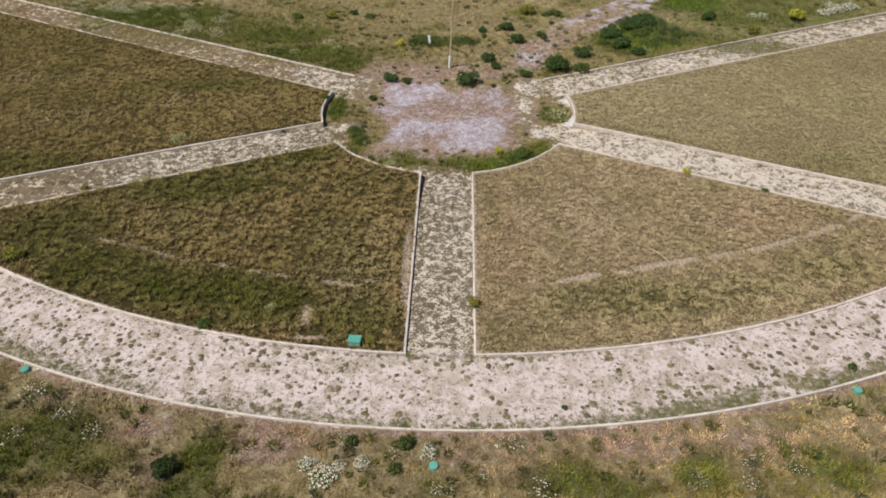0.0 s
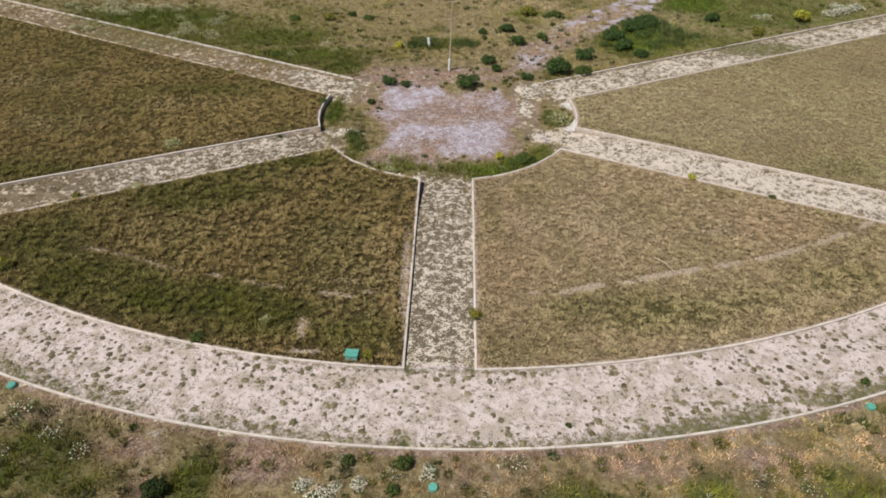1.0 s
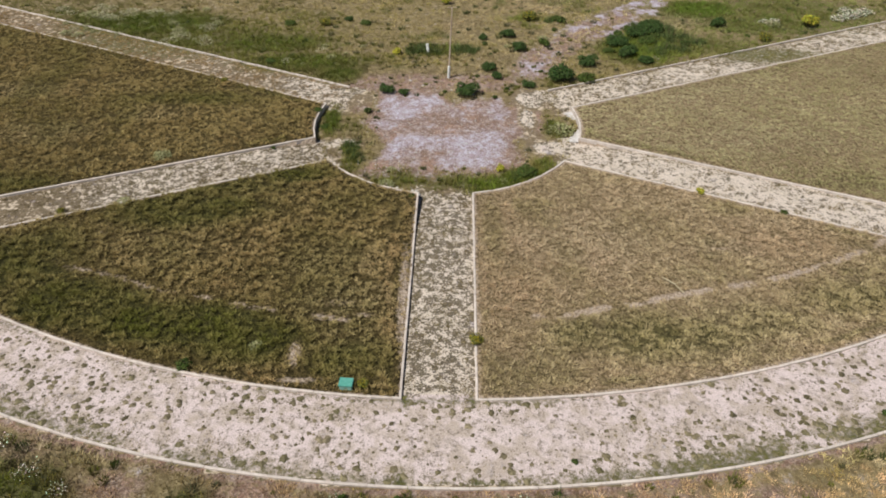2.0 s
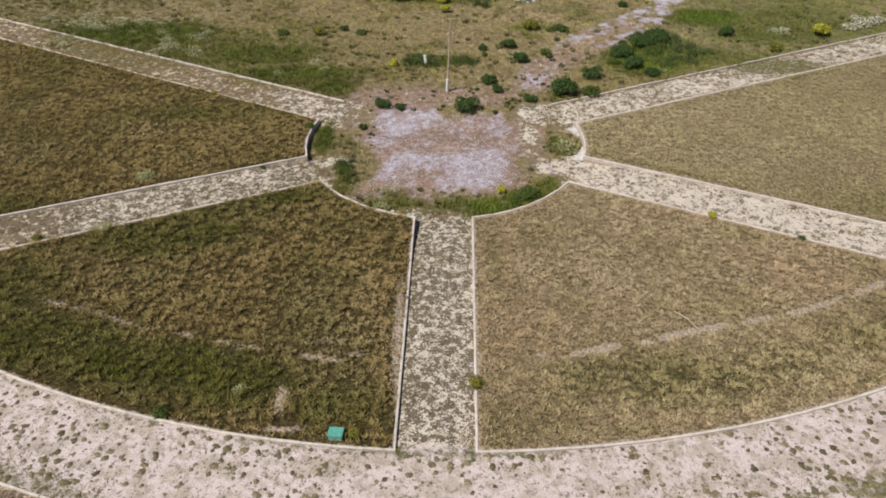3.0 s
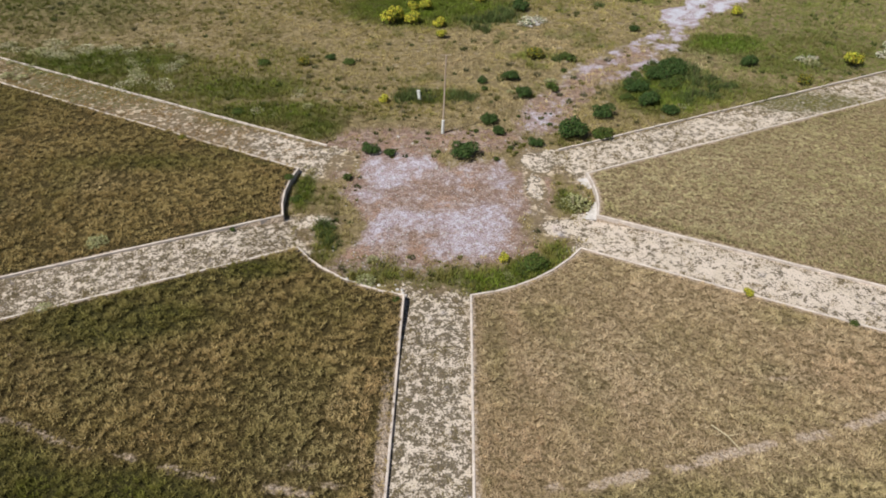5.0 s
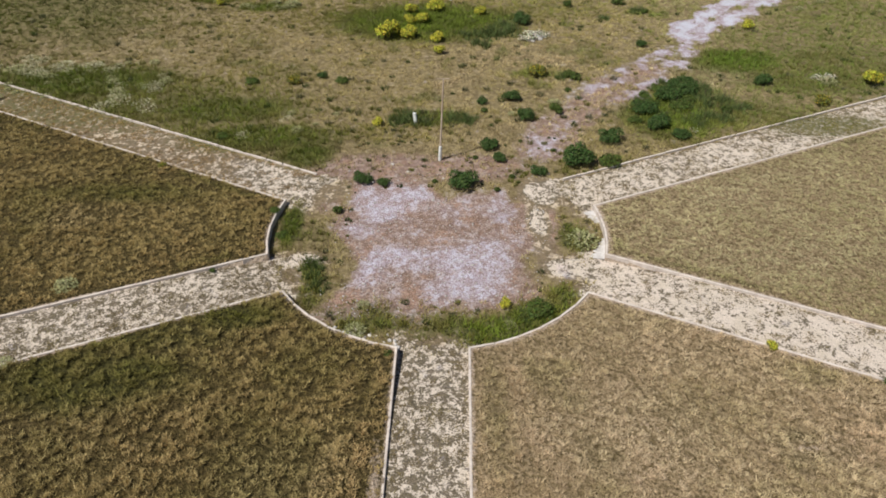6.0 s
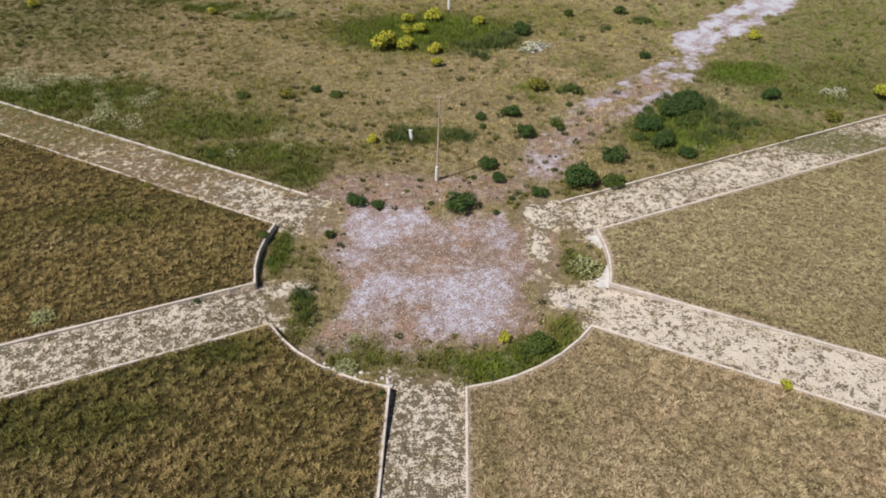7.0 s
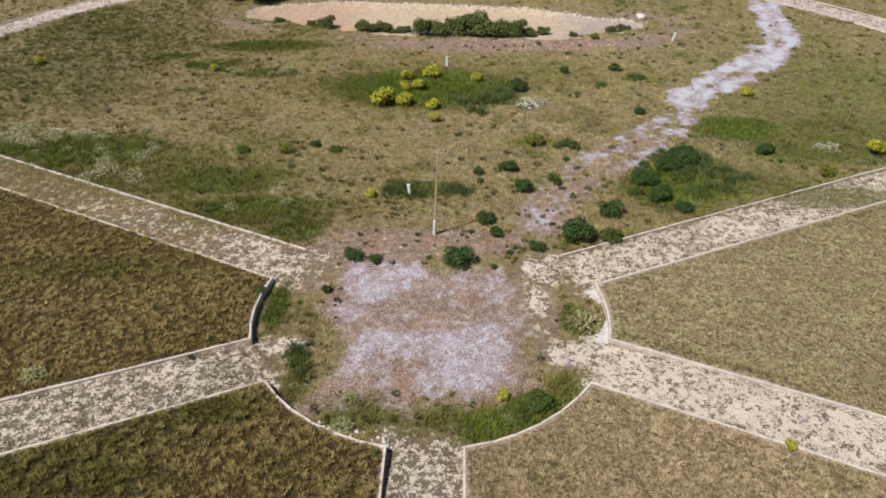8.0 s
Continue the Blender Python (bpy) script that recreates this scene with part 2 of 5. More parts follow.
def zones(x, y):
    """Ground covers: sand, pale gravel, green, bare soil."""
    d0, dr, middle, ring, path, field = region(x, y)
    ring_wide = (dr > R_IN - 0.42) & (dr < R_OUT + 0.1)
    sand = np.maximum(ring_wide * 1.0, ((path > -0.36) & (dr < R_IN + 0.2) & (d0 > R0 - 2.6) & ((path > 0) | ~field)) * np.where(np.abs(x) < 3, 0.765, np.where(x > 0, np.where(y > 36, 0.85, 0.90), np.where(y > 37.2, 0.70 + 0.09 * (1 - sstep(8.0, 13.0, d0)) - 0.03 * sstep(16.0, 22.0, d0), 0.78 - 0.08 * sstep(-13.0, -19.0, x)))))
    sand = np.where(d0 < R0 + 1.5, sand * sstep(R0 - 2.3, R0 - 0.4, d0 + (fbm(x, y, 1.2, 19) - 0.5) * 1.6), sand)
    sand = np.maximum(sand, blobs(x, y, SAND_ENDS) * (0.6 + 0.6 * fbm(x, y, 0.9, 20)))
    pit = 1 - sstep(0.9, 1.02, pit_shape(x, y))
    sand = np.maximum(sand, np.where(field, pit, 0))
    bx = np.maximum(np.abs(x - 0.4) / 4.2, np.abs(y - 35.1) / 4.6)
    core = 1 - sstep(0.66, 1.22, bx + (fbm(x, y, 2.6, 12) - 0.5) * 1.0)
    gravel = (0.27 + 0.72 * blobs(x, y, LILAC)) * core * (0.3 + 1.3 * fbm(x, y, 1.1, 13))
    t1, tw, te, tm = [poly_dist(x, y, line) for line in (TRACK, RUT_WEST, RUT_EAST, RUT_MIDDLE)]
    broken = fbm(x, y, 0.9, 25)
    worn = 0.75 + 0.6 * sstep(0.3, 0.55, broken) - 0.75 * np.exp(-(t1 / 0.34) ** 2) * sstep(0.3, 0.5, fbm(x, y, 2.2, 29))
    gravel = np.maximum(gravel, worn * (1 - sstep(1.0, 1.75, t1 + (fbm(x, y, 2.0, 14) - 0.5) * 1.3 + (fbm(x, y, 0.6, 24) - 0.5) * 1.2)))
    pale = np.maximum(1 - sstep(0.25, 0.95, tw + (fbm(x, y, 1.1, 15) - 0.5) * 1.2), 1 - sstep(0.2, 0.85, te + (fbm(x, y, 1.1, 22) - 0.5) * 1.2))
    upper = sstep(46.5, 50.0, y)
    gravel = np.maximum(gravel, pale * (0.2 + 0.08 * upper + 0.6 * upper * sstep(0.4, 0.58, broken)))
    gravel = np.maximum(gravel, blobs(x, y, ((9.6, 49.6, 1.1, 0.5, 0.8), (11.0, 50.2, 1.0, 0.5, 0.8), (12.9, 51.7, 1.2, 0.6, 0.9), (14.8, 52.4, 1.2, 0.9, 1.0), (13.9, 50.2, 0.9, 0.6, 0.9), (11.9, 48.0, 0.8, 0.6, 0.8), (15.9, 54.6, 1.2, 1.3, 1.0), (16.9, 56.4, 1.2, 1.2, 1.0))) * (0.1 + 0.75 * sstep(0.34, 0.6, broken)))
    gravel = np.maximum(gravel, 0.62 * blobs(x, y, ((5.7, 42.6, 1.0, 1.5, 1.0), (11.6, 48.4, 0.7, 0.5, 1.0), (6.9, 44.6, 0.7, 0.9, 0.7))) * (0.45 + 0.8 * broken))
    soil = np.maximum(core, (1 - sstep(0.9, 2.0, tm + (fbm(x, y, 1.2, 16) - 0.5) * 1.6)) * 0.6)
    soil = np.maximum(soil, blobs(x, y, ((-2.5, 40.6, 4.2, 1.5, 0.8), (2.0, 40.6, 3.0, 1.4, 0.8), (-4.8, 38.2, 1.0, 1.4, 0.6), (4.8, 36.8, 0.9, 2.8, 0.85), (4.9, 34.5, 0.8, 2.0, 0.5))))
    rim = np.exp(-((pit_shape(x, y) - 1.2) / 0.17) ** 2) * field
    soil = np.maximum(soil, np.maximum(rim * np.where(y < 78, 0.8, 0.45) * sstep(0.3, 0.55, fbm(x, y, 1.6, 46)), 0.85 * field * blobs(x, y, ((7.0, 69.8, 13.0, 1.9, 1.0), (-2.0, 85.5, 14.0, 2.5, 0.8), (19.0, 77.5, 3.0, 2.5, 0.7), (-17.5, 78.5, 2.0, 2.0, 0.5)))))
    verge = np.where(dr > R_OUT, np.exp(-((dr - R_OUT) / 0.45) ** 2), 0)
    soil = np.maximum(soil, verge * 0.8)
    land = blobs(x, y, ROSE) * 0.68 * (dr > R_OUT)
    soil = np.maximum(soil, land * (0.55 + 0.6 * fbm(x, y, 0.9, 28)))
    green = np.maximum(np.maximum(blobs(x, y, GREEN_FIELD), blobs(x, y, GREEN_MIDDLE)), blobs(x, y, GREEN_SOUTH) * (0.45 + 0.95 * fbm(x, y, 0.9, 47)))
    patchy = np.maximum(0.42 * sstep(0.48, 0.75, fbm(x, y, 5.5, 17)), 0.5 * sstep(0.56, 0.76, fbm(x, y, 1.7, 18))) * (field | (dr > R_OUT))
    green = np.maximum(green, patchy * (1 - 0.8 * soil))
    green = np.maximum(green, ((path > 0) & (path < 0.25) & (d0 > R0)) * 0.25 + ((path > 0) & (x < -6) & (y > 37) & (dr < R_IN)) * 0.14 * sstep(0.42, 0.68, fbm(x, y, 2.4, 27)) + 0.62 * ring_wide * ring_verge(x, y, dr))
    green = green * (1 - np.clip(gravel * 1.4, 0, 1)) * np.where(field, 1 - pit, 1)
    return np.stack([sand, gravel, green, soil], -1)


def plot_zones(x, y):
    """Plot covers: litter, rusty dry grass, green, bare soil."""
    d0, dr, middle, ring, path, field = region(x, y)
    edge = np.minimum(np.minimum(-path, R_IN - dr), d0 - R0)
    west = x < 0
    line = dr - np.where(west, 37.33 + 0.35 * sstep(-12.5, -15.5, x), 36.97 - 0.25 * np.exp(-((x - 9.6) / 2.4) ** 2)) - (fbm(x, y, 2.6, 31) - 0.5) * 0.3
    worn = np.where(west, np.maximum(0.5 * sstep(-16.6, -15.4, x) * sstep(-9.6, -10.8, x), np.maximum(0.55 * sstep(-10.5, -9.0, x) * sstep(-5.6, -6.6, x), 0.6 * sstep(-5.6, -5.0, x) * sstep(-3.0, -3.6, x))),
                    np.where(x < 7.0, sstep(2.9, 3.8, x), np.where(x < 10.5, 0.92, 0.74)))
    furrow = np.exp(-(line / 0.22) ** 2) * worn * sstep(0.3, 0.56, fbm(x, y, 0.8, 32)) * (y < 27)
    bare = np.maximum(np.exp(-(edge / np.where(west, 0.2, 0.26)) ** 2) * (0.45 + 0.6 * fbm(x, y, 2.0, 33)), furrow)
    bare = np.maximum(bare, 0.35 * sstep(0.78, 0.9, fbm(x, y, 1.3, 34)))
    bare = np.maximum(bare, blobs(x, y, ((-5.2, 18.6, 0.28, 0.6, 0.75), (-4.4, 20.4, 0.5, 0.18, 0.7), (-2.9, 20.5, 0.5, 0.18, 0.5), (-3.9, 21.2, 0.7, 0.3, 0.4), (11.6, 24.4, 0.5, 0.14, 0.5), (-4.9, 17.4, 0.9, 0.16, 0.6), (-1.5, 21.6, 0.26, 3.4, 0.62), (6.9, 25.3, 0.6, 0.3, 0.35))))
    patchy = np.where((x > 3) & (y > 28), 0.2, np.where(west, 0.34, 0.42)) * sstep(0.42, 0.72, fbm(x, y, 3.2, 35))
    green = np.maximum(blobs(x, y, GREEN_PLOTS) * (0.55 + 0.75 * fbm(x, y, 1.6, 38)), patchy)
    green = np.maximum(green, 0.5 * np.exp(-((edge - 0.5) / 0.25) ** 2) * sstep(0.5, 0.66, fbm(x, y, 2.4, 36)))
    rusty = np.maximum(blobs(x, y, RUSTY_PLOTS), 0.55 * np.exp(-((edge - 0.35) / 0.4) ** 2) * sstep(0.35, 0.6, fbm(x, y, 3.4, 39)))
    rusty = np.maximum(rusty, 0.45 * sstep(0.5, 0.75, fbm(x, y, 2.7, 40)))
    # litter is paler in the east, partly to carry the sunlit look there
    litter = sstep(-2.0, 2.0, x) * 0.8 + 0.1 + (fbm(x, y, 5.0, 37) - 0.5) * 0.4
    return np.stack([litter, rusty * (1 - 0.6 * green), green * (1 - bare), bare], -1)


# ---- materials ----
def material(name):
    m = bpy.data.materials.new(name)
    m.use_nodes = True
    nt = m.node_tree
    return m, nt, nt.nodes["Principled BSDF"]


def node(nt, kind, values=(), operation="", use_clamp=False, interpolation_type="", data_type="", blend_type="", attribute_name=""):
    n = nt.nodes.new(kind)
    if operation:
        n.operation = operation
    if use_clamp:
        n.use_clamp = True
    if interpolation_type:
        n.interpolation_type = interpolation_type
    if data_type:
        n.data_type, n.blend_type = data_type, blend_type
    if attribute_name:
        n.attribute_name = attribute_name
    for key, value in dict(values).items():
        n.inputs[key].default_value = value
    return n


def noise_tex(nt, scale, detail=4.0, rough=0.6, coord=None):
    n = node(nt, "ShaderNodeTexNoise", {"Scale": scale, "Detail": detail, "Roughness": rough})
    if coord is not None:
        nt.links.new(coord, n.inputs["Vector"])
    return n.outputs["Fac"]


def math_node(nt, op, a, b=0.5, clamp=False):
    n = node(nt, "ShaderNodeMath", operation=op, use_clamp=clamp)
    for i, v in enumerate((a, b)):
        if hasattr(v, "links"):
            nt.links.new(v, n.inputs[i])
        else:
            n.inputs[i].default_value = v
    return n.outputs[0]


def remap(nt, v, lo, hi, a=0.0, b=1.0):
    n = node(nt, "ShaderNodeMapRange", {"From Min": lo, "From Max": hi, "To Min": a, "To Max": b}, interpolation_type="SMOOTHSTEP")
    nt.links.new(v, n.inputs["Value"])
    return n.outputs["Result"]


def mix(nt, fac, a, b, blend="MIX"):
    n = node(nt, "ShaderNodeMix", data_type="RGBA", blend_type=blend)
    if hasattr(fac, "links"):
        nt.links.new(fac, n.inputs[0])
    else:
        n.inputs[0].default_value = fac
    for slot, v in ((6, a), (7, b)):
        if hasattr(v, "links"):
            nt.links.new(v, n.inputs[slot])
        else:
            n.inputs[slot].default_value = (*v, 1)
    return n.outputs[2]


def bump(nt, bsdf, height_socket, strength, distance):
    b = node(nt, "ShaderNodeBump", {"Strength": strength, "Distance": distance})
    nt.links.new(height_socket, b.inputs["Height"])
    nt.links.new(b.outputs[0], bsdf.inputs["Normal"])


STRAW, STRAW_PALE, EARTH = (0.32, 0.25, 0.135), (0.50, 0.40, 0.25), (0.15, 0.112, 0.06)
OLIVE, GREEN, SAND = (0.24, 0.205, 0.07), (0.145, 0.19, 0.026), (0.725, 0.60, 0.605)
LILAC_STONE, LILAC_DARK, SOIL = (0.44, 0.362, 0.44), (0.34, 0.245, 0.255), (0.325, 0.222, 0.205)


def ground_material():
    m, nt, bsdf = material("ground")
    pos = node(nt, "ShaderNodeTexCoord").outputs["Object"]
    att = node(nt, "ShaderNodeAttribute", attribute_name="zones")
    sep = node(nt, "ShaderNodeSeparateColor")
    nt.links.new(att.outputs["Color"], sep.inputs[0])
    big, mid = noise_tex(nt, 0.55, 5, 0.6, pos), noise_tex(nt, 2.6, 5, 0.65, pos)
    small, fine = noise_tex(nt, 6.0, 4, 0.65, pos), noise_tex(nt, 30.0, 3, 0.7, pos)
    patch, grit = noise_tex(nt, 1.4, 3, 0.6, pos), noise_tex(nt, 15.0, 2, 0.7, pos)

    def masked(socket, amount, lo, hi, noise_socket):
        v = math_node(nt, "ADD", socket, math_node(nt, "MULTIPLY", math_node(nt, "SUBTRACT", noise_socket, 0.5), amount))
        return remap(nt, v, lo, hi)
    base = mix(nt, remap(nt, mid, 0.35, 0.65), EARTH, STRAW)
    base = mix(nt, remap(nt, small, 0.5, 0.66, 0, 0.45), base, STRAW_PALE)
    base = mix(nt, remap(nt, grit, 0.5, 0.6, 0, 0.4), base, EARTH)
    soil = mix(nt, remap(nt, mid, 0.44, 0.56), (0.225, 0.14, 0.12), mix(nt, remap(nt, patch, 0.4, 0.6), SOIL, (0.43, 0.325, 0.28)))
    soil = mix(nt, remap(nt, noise_tex(nt, 1.1, 4, 0.65, pos), 0.5, 0.6, 0, 0.65), soil, (0.38, 0.225, 0.165))
    soil = mix(nt, remap(nt, small, 0.5, 0.62, 0, 0.7), soil, (0.17, 0.105, 0.07))
    soil = mix(nt, remap(nt, grit, 0.54, 0.62, 0, 0.8), soil, (0.12, 0.078, 0.055))
    soil = mix(nt, remap(nt, grit, 0.45, 0.38, 0, 0.6), soil, (0.48, 0.36, 0.28))
    soil = mix(nt, remap(nt, fine, 0.56, 0.66, 0, 0.7), soil, (0.58, 0.50, 0.46))
    col = mix(nt, masked(att.outputs["Alpha"], 0.9, 0.3, 0.65, small), base, soil)
    sand = mix(nt, remap(nt, patch, 0.45, 0.62), SAND, (0.54, 0.44, 0.39))
    xyz = node(nt, "ShaderNodeSeparateXYZ")
    nt.links.new(pos, xyz.inputs[0])
    # clays of the pit: reddish at its western end, an orange pocket, cream in the middle, grey in the east
    inside = math_node(nt, "MULTIPLY", remap(nt, math_node(nt, "ABSOLUTE", xyz.outputs["X"]), 25.0, 28.0, 1.0, 0.0), remap(nt, xyz.outputs["Y"], 68.0, 70.0))
    way = math_node(nt, "ADD", xyz.outputs["X"], math_node(nt, "MULTIPLY", math_node(nt, "SUBTRACT", big, 0.5), 8.0))
    clay = mix(nt, remap(nt, mid, 0.4, 0.6), (0.66, 0.53, 0.40), (0.58, 0.43, 0.31))
    clay = mix(nt, remap(nt, way, -4.0, -9.5, 0, 0.85), clay, mix(nt, remap(nt, mid, 0.4, 0.6), (0.60, 0.40, 0.30), (0.50, 0.325, 0.235)))
    clay = mix(nt, math_node(nt, "MULTIPLY", remap(nt, xyz.outputs["Y"], 76.0, 78.5, 1.0, 0.0), remap(nt, math_node(nt, "ABSOLUTE", math_node(nt, "ADD", way, 8.3)), 0.4, 1.8, 0.8, 0.0)), clay, (0.64, 0.34, 0.17))
    clay = mix(nt, remap(nt, way, 10.5, 15.0, 0, 0.9), clay, mix(nt, remap(nt, mid, 0.4, 0.6), (0.46, 0.385, 0.38), (0.36, 0.29, 0.29)))
    sand = mix(nt, inside, sand, clay)
    sand = mix(nt, remap(nt, sep.outputs["Red"], 0.88, 0.99, 0.8, 0.0), sand, (0.70, 0.60, 0.505))
    # weedy paths are overgrown in blotches, the ring road only specked
    blotch = noise_tex(nt, 3.7, 4, 0.62, pos)
    cover = math_node(nt, "ADD", math_node(nt, "MULTIPLY", blotch, 0.42), math_node(nt, "ADD", math_node(nt, "MULTIPLY", small, 0.26), math_node(nt, "MULTIPLY", grit, 0.32)))
    cover = mix(nt, remap(nt, sep.outputs["Red"], 0.67, 0.76, 0.8, 0.0), cover, mix(nt, 0.35, noise_tex(nt, 2.4, 4, 0.6, pos), small))
    grown = remap(nt, sep.outputs["Red"], 0.64, 0.92, 0.075, 0.0)
    weedy = remap(nt, math_node(nt, "ADD", cover, grown), 0.5, 0.56, 0, 0.92)
    specks = remap(nt, math_node(nt, "ADD", math_node(nt, "MULTIPLY", small, 0.6), math_node(nt, "MULTIPLY", grit, 0.4)), 0.525, 0.61, 0, 0.55)
    soiled = remap(nt, mix(nt, 0.62, mid, small), 0.475, 0.58, 0, 0.55)
    is_road = remap(nt, sep.outputs["Red"], 0.93, 0.98)
    dirt = mix(nt, remap(nt, mid, 0.4, 0.6), (0.165, 0.125, 0.08), (0.13, 0.104, 0.055))
    dirt = mix(nt, remap(nt, grit, 0.44, 0.6), dirt, (0.06, 0.046, 0.026))
    # the most trodden paths are brown all over
    brown = remap(nt, sep.outputs["Red"], 0.67, 0.76, 0.75, 0.0)
    dirt = mix(nt, brown, dirt, mix(nt, remap(nt, small, 0.4, 0.6), (0.25, 0.178, 0.105), (0.13, 0.092, 0.048)))
    sand = mix(nt, brown, sand, (0.60, 0.475, 0.35))
    sand = mix(nt, math_node(nt, "MULTIPLY", is_road, soiled), sand, (0.42, 0.342, 0.295))
    sand = mix(nt, mix(nt, is_road, weedy, specks), sand, dirt)
    sand = mix(nt, remap(nt, fine, 0.52, 0.66, 0, 0.4), sand, (0.67, 0.56, 0.545))
    col = mix(nt, masked(sep.outputs["Red"], 0.7, 0.35, 0.6, small), col, sand)
    stone = mix(nt, remap(nt, patch, 0.42, 0.6), LILAC_STONE, LILAC_DARK)
    stone = mix(nt, remap(nt, mid, 0.45, 0.6, 0, 0.8), stone, (0.57, 0.54, 0.67))
    stone = mix(nt, remap(nt, fine, 0.52, 0.64, 0, 0.7), stone, (0.68, 0.65, 0.74))
    stone = mix(nt, remap(nt, grit, 0.53, 0.61, 0, 0.8), stone, (0.23, 0.155, 0.145))
    stone = mix(nt, remap(nt, grit, 0.45, 0.38, 0, 0.5), stone, (0.70, 0.68, 0.78))
    stone = mix(nt, remap(nt, sep.outputs["Green"], 1.0, 1.35, 0, 0.75), stone, (0.60, 0.61, 0.72))
    blend = mix(nt, 0.45, patch, mix(nt, 0.4, mid, small))
    col = mix(nt, masked(sep.outputs["Green"], 2.6, 0.12, 0.8, blend), col, stone)
    green = mix(nt, remap(nt, small, 0.35, 0.65), (0.06, 0.07, 0.022), (0.15, 0.14, 0.055))
    col = mix(nt, masked(sep.outputs["Blue"], 0.8, 0.3, 0.7, small), col, green)
    col = mix(nt, remap(nt, fine, 0.4, 0.6, 0.0, 0.5), col, mix(nt, 1.0, col, (0.55, 0.52, 0.48), "MULTIPLY"))
    nt.links.new(col, bsdf.inputs["Base Color"])
    bsdf.inputs["Roughness"].default_value = 0.95
    bsdf.inputs["Specular IOR Level"].default_value = 0.15
    bump(nt, bsdf, math_node(nt, "ADD", small, math_node(nt, "MULTIPLY", fine, 0.5)), 0.9, 0.06)
    return m


def plot_material():
    """Earth under the lawn plots, darkened for the shade between tufts, with paler litter eastwards."""
    m, nt, bsdf = material("plot earth")
    pos = node(nt, "ShaderNodeTexCoord").outputs["Object"]
    att = node(nt, "ShaderNodeAttribute", attribute_name="zones")
    sep = node(nt, "ShaderNodeSeparateColor")
    nt.links.new(att.outputs["Color"], sep.inputs[0])
    small, grit = noise_tex(nt, 7.0, 3, 0.6, pos), noise_tex(nt, 18.0, 3, 0.7, pos)
    litter = math_node(nt, "ADD", sep.outputs["Red"], math_node(nt, "MULTIPLY", math_node(nt, "SUBTRACT", small, 0.5), 0.8))
    # gap shade is put into the colour: low spots of the bump are darker
    col = mix(nt, remap(nt, litter, 0.1, 0.9), mix(nt, remap(nt, small, 0.42, 0.58), (0.045, 0.034, 0.012), (0.11, 0.08, 0.03)), mix(nt, remap(nt, small, 0.40, 0.56), (0.18, 0.13, 0.07), (0.38, 0.28, 0.175)))
    col = mix(nt, remap(nt, grit, 0.48, 0.6, 0, 0.6), col, (0.10, 0.07, 0.032))
    col = mix(nt, remap(nt, sep.outputs["Blue"], 0.2, 0.7, 0, 0.8), col, mix(nt, remap(nt, small, 0.42, 0.58), (0.03, 0.03, 0.009), (0.07, 0.068, 0.018)))
    bare = math_node(nt, "ADD", att.outputs["Alpha"], math_node(nt, "MULTIPLY", math_node(nt, "SUBTRACT", small, 0.5), 0.9))
    earth = mix(nt, remap(nt, grit, 0.42, 0.62), (0.58, 0.46, 0.38), (0.33, 0.24, 0.17))
    col = mix(nt, remap(nt, bare, 0.3, 0.65), col, earth)
    nt.links.new(col, bsdf.inputs["Base Color"])
    bsdf.inputs["Roughness"].default_value = 0.95
    bsdf.inputs["Specular IOR Level"].default_value = 0.15
    bump(nt, bsdf, math_node(nt, "ADD", small, math_node(nt, "MULTIPLY", grit, 0.35)), 1.0, 0.22)
    return m


def foliage_material(name, spread=0.35, glow=0.25):
    """Leaf and blade colour comes from the mesh, varied leaf by leaf."""
    m, nt, bsdf = material(name)
    att = node(nt, "ShaderNodeAttribute", attribute_name="tint")
    geo = node(nt, "ShaderNodeNewGeometry")
    col = mix(nt, 1.0, att.outputs["Color"], mix(nt, geo.outputs["Random Per Island"], (1 - spread,) * 3, (1 + spread,) * 3), "MULTIPLY")
    nt.links.new(col, bsdf.inputs["Base Color"])
    bsdf.inputs["Roughness"].default_value = 0.65
    bsdf.inputs["Specular IOR Level"].default_value = 0.2
    tr = node(nt, "ShaderNodeBsdfTranslucent")
    nt.links.new(col, tr.inputs["Color"])
    ms = node(nt, "ShaderNodeMixShader", {"Fac": glow})
    nt.links.new(bsdf.outputs[0], ms.inputs[1])
    nt.links.new(tr.outputs[0], ms.inputs[2])
    nt.links.new(ms.outputs[0], nt.nodes["Material Output"].inputs["Surface"])
    return m


def mottled(name, a, b, scale=6.0, rough=0.8, bump_d=0.004, vary=0.15, metal=0.0):
    m, nt, bsdf = material(name)
    pos = node(nt, "ShaderNodeTexCoord").outputs["Object"]
    info = node(nt, "ShaderNodeObjectInfo")
    shift = node(nt, "ShaderNodeVectorMath", operation="ADD")
    nt.links.new(pos, shift.inputs[0])
    nt.links.new(info.outputs["Random"], shift.inputs[1])
    n1, n2 = noise_tex(nt, scale, 5, 0.65, shift.outputs[0]), noise_tex(nt, scale * 7, 3, 0.6, shift.outputs[0])
    col = mix(nt, remap(nt, n1, 0.35, 0.7), a, b)
    col = mix(nt, remap(nt, n2, 0.5, 0.75, 0, 0.4), col, tuple(v * 0.6 for v in b))
    col = mix(nt, 1.0, col, mix(nt, info.outputs["Random"], (1 - vary,) * 3, (1 + vary * 0.4,) * 3), "MULTIPLY")
    nt.links.new(col, bsdf.inputs["Base Color"])
    bsdf.inputs["Roughness"].default_value = rough
    bsdf.inputs["Metallic"].default_value = metal
    bump(nt, bsdf, n2, 0.6, bump_d)
    return m


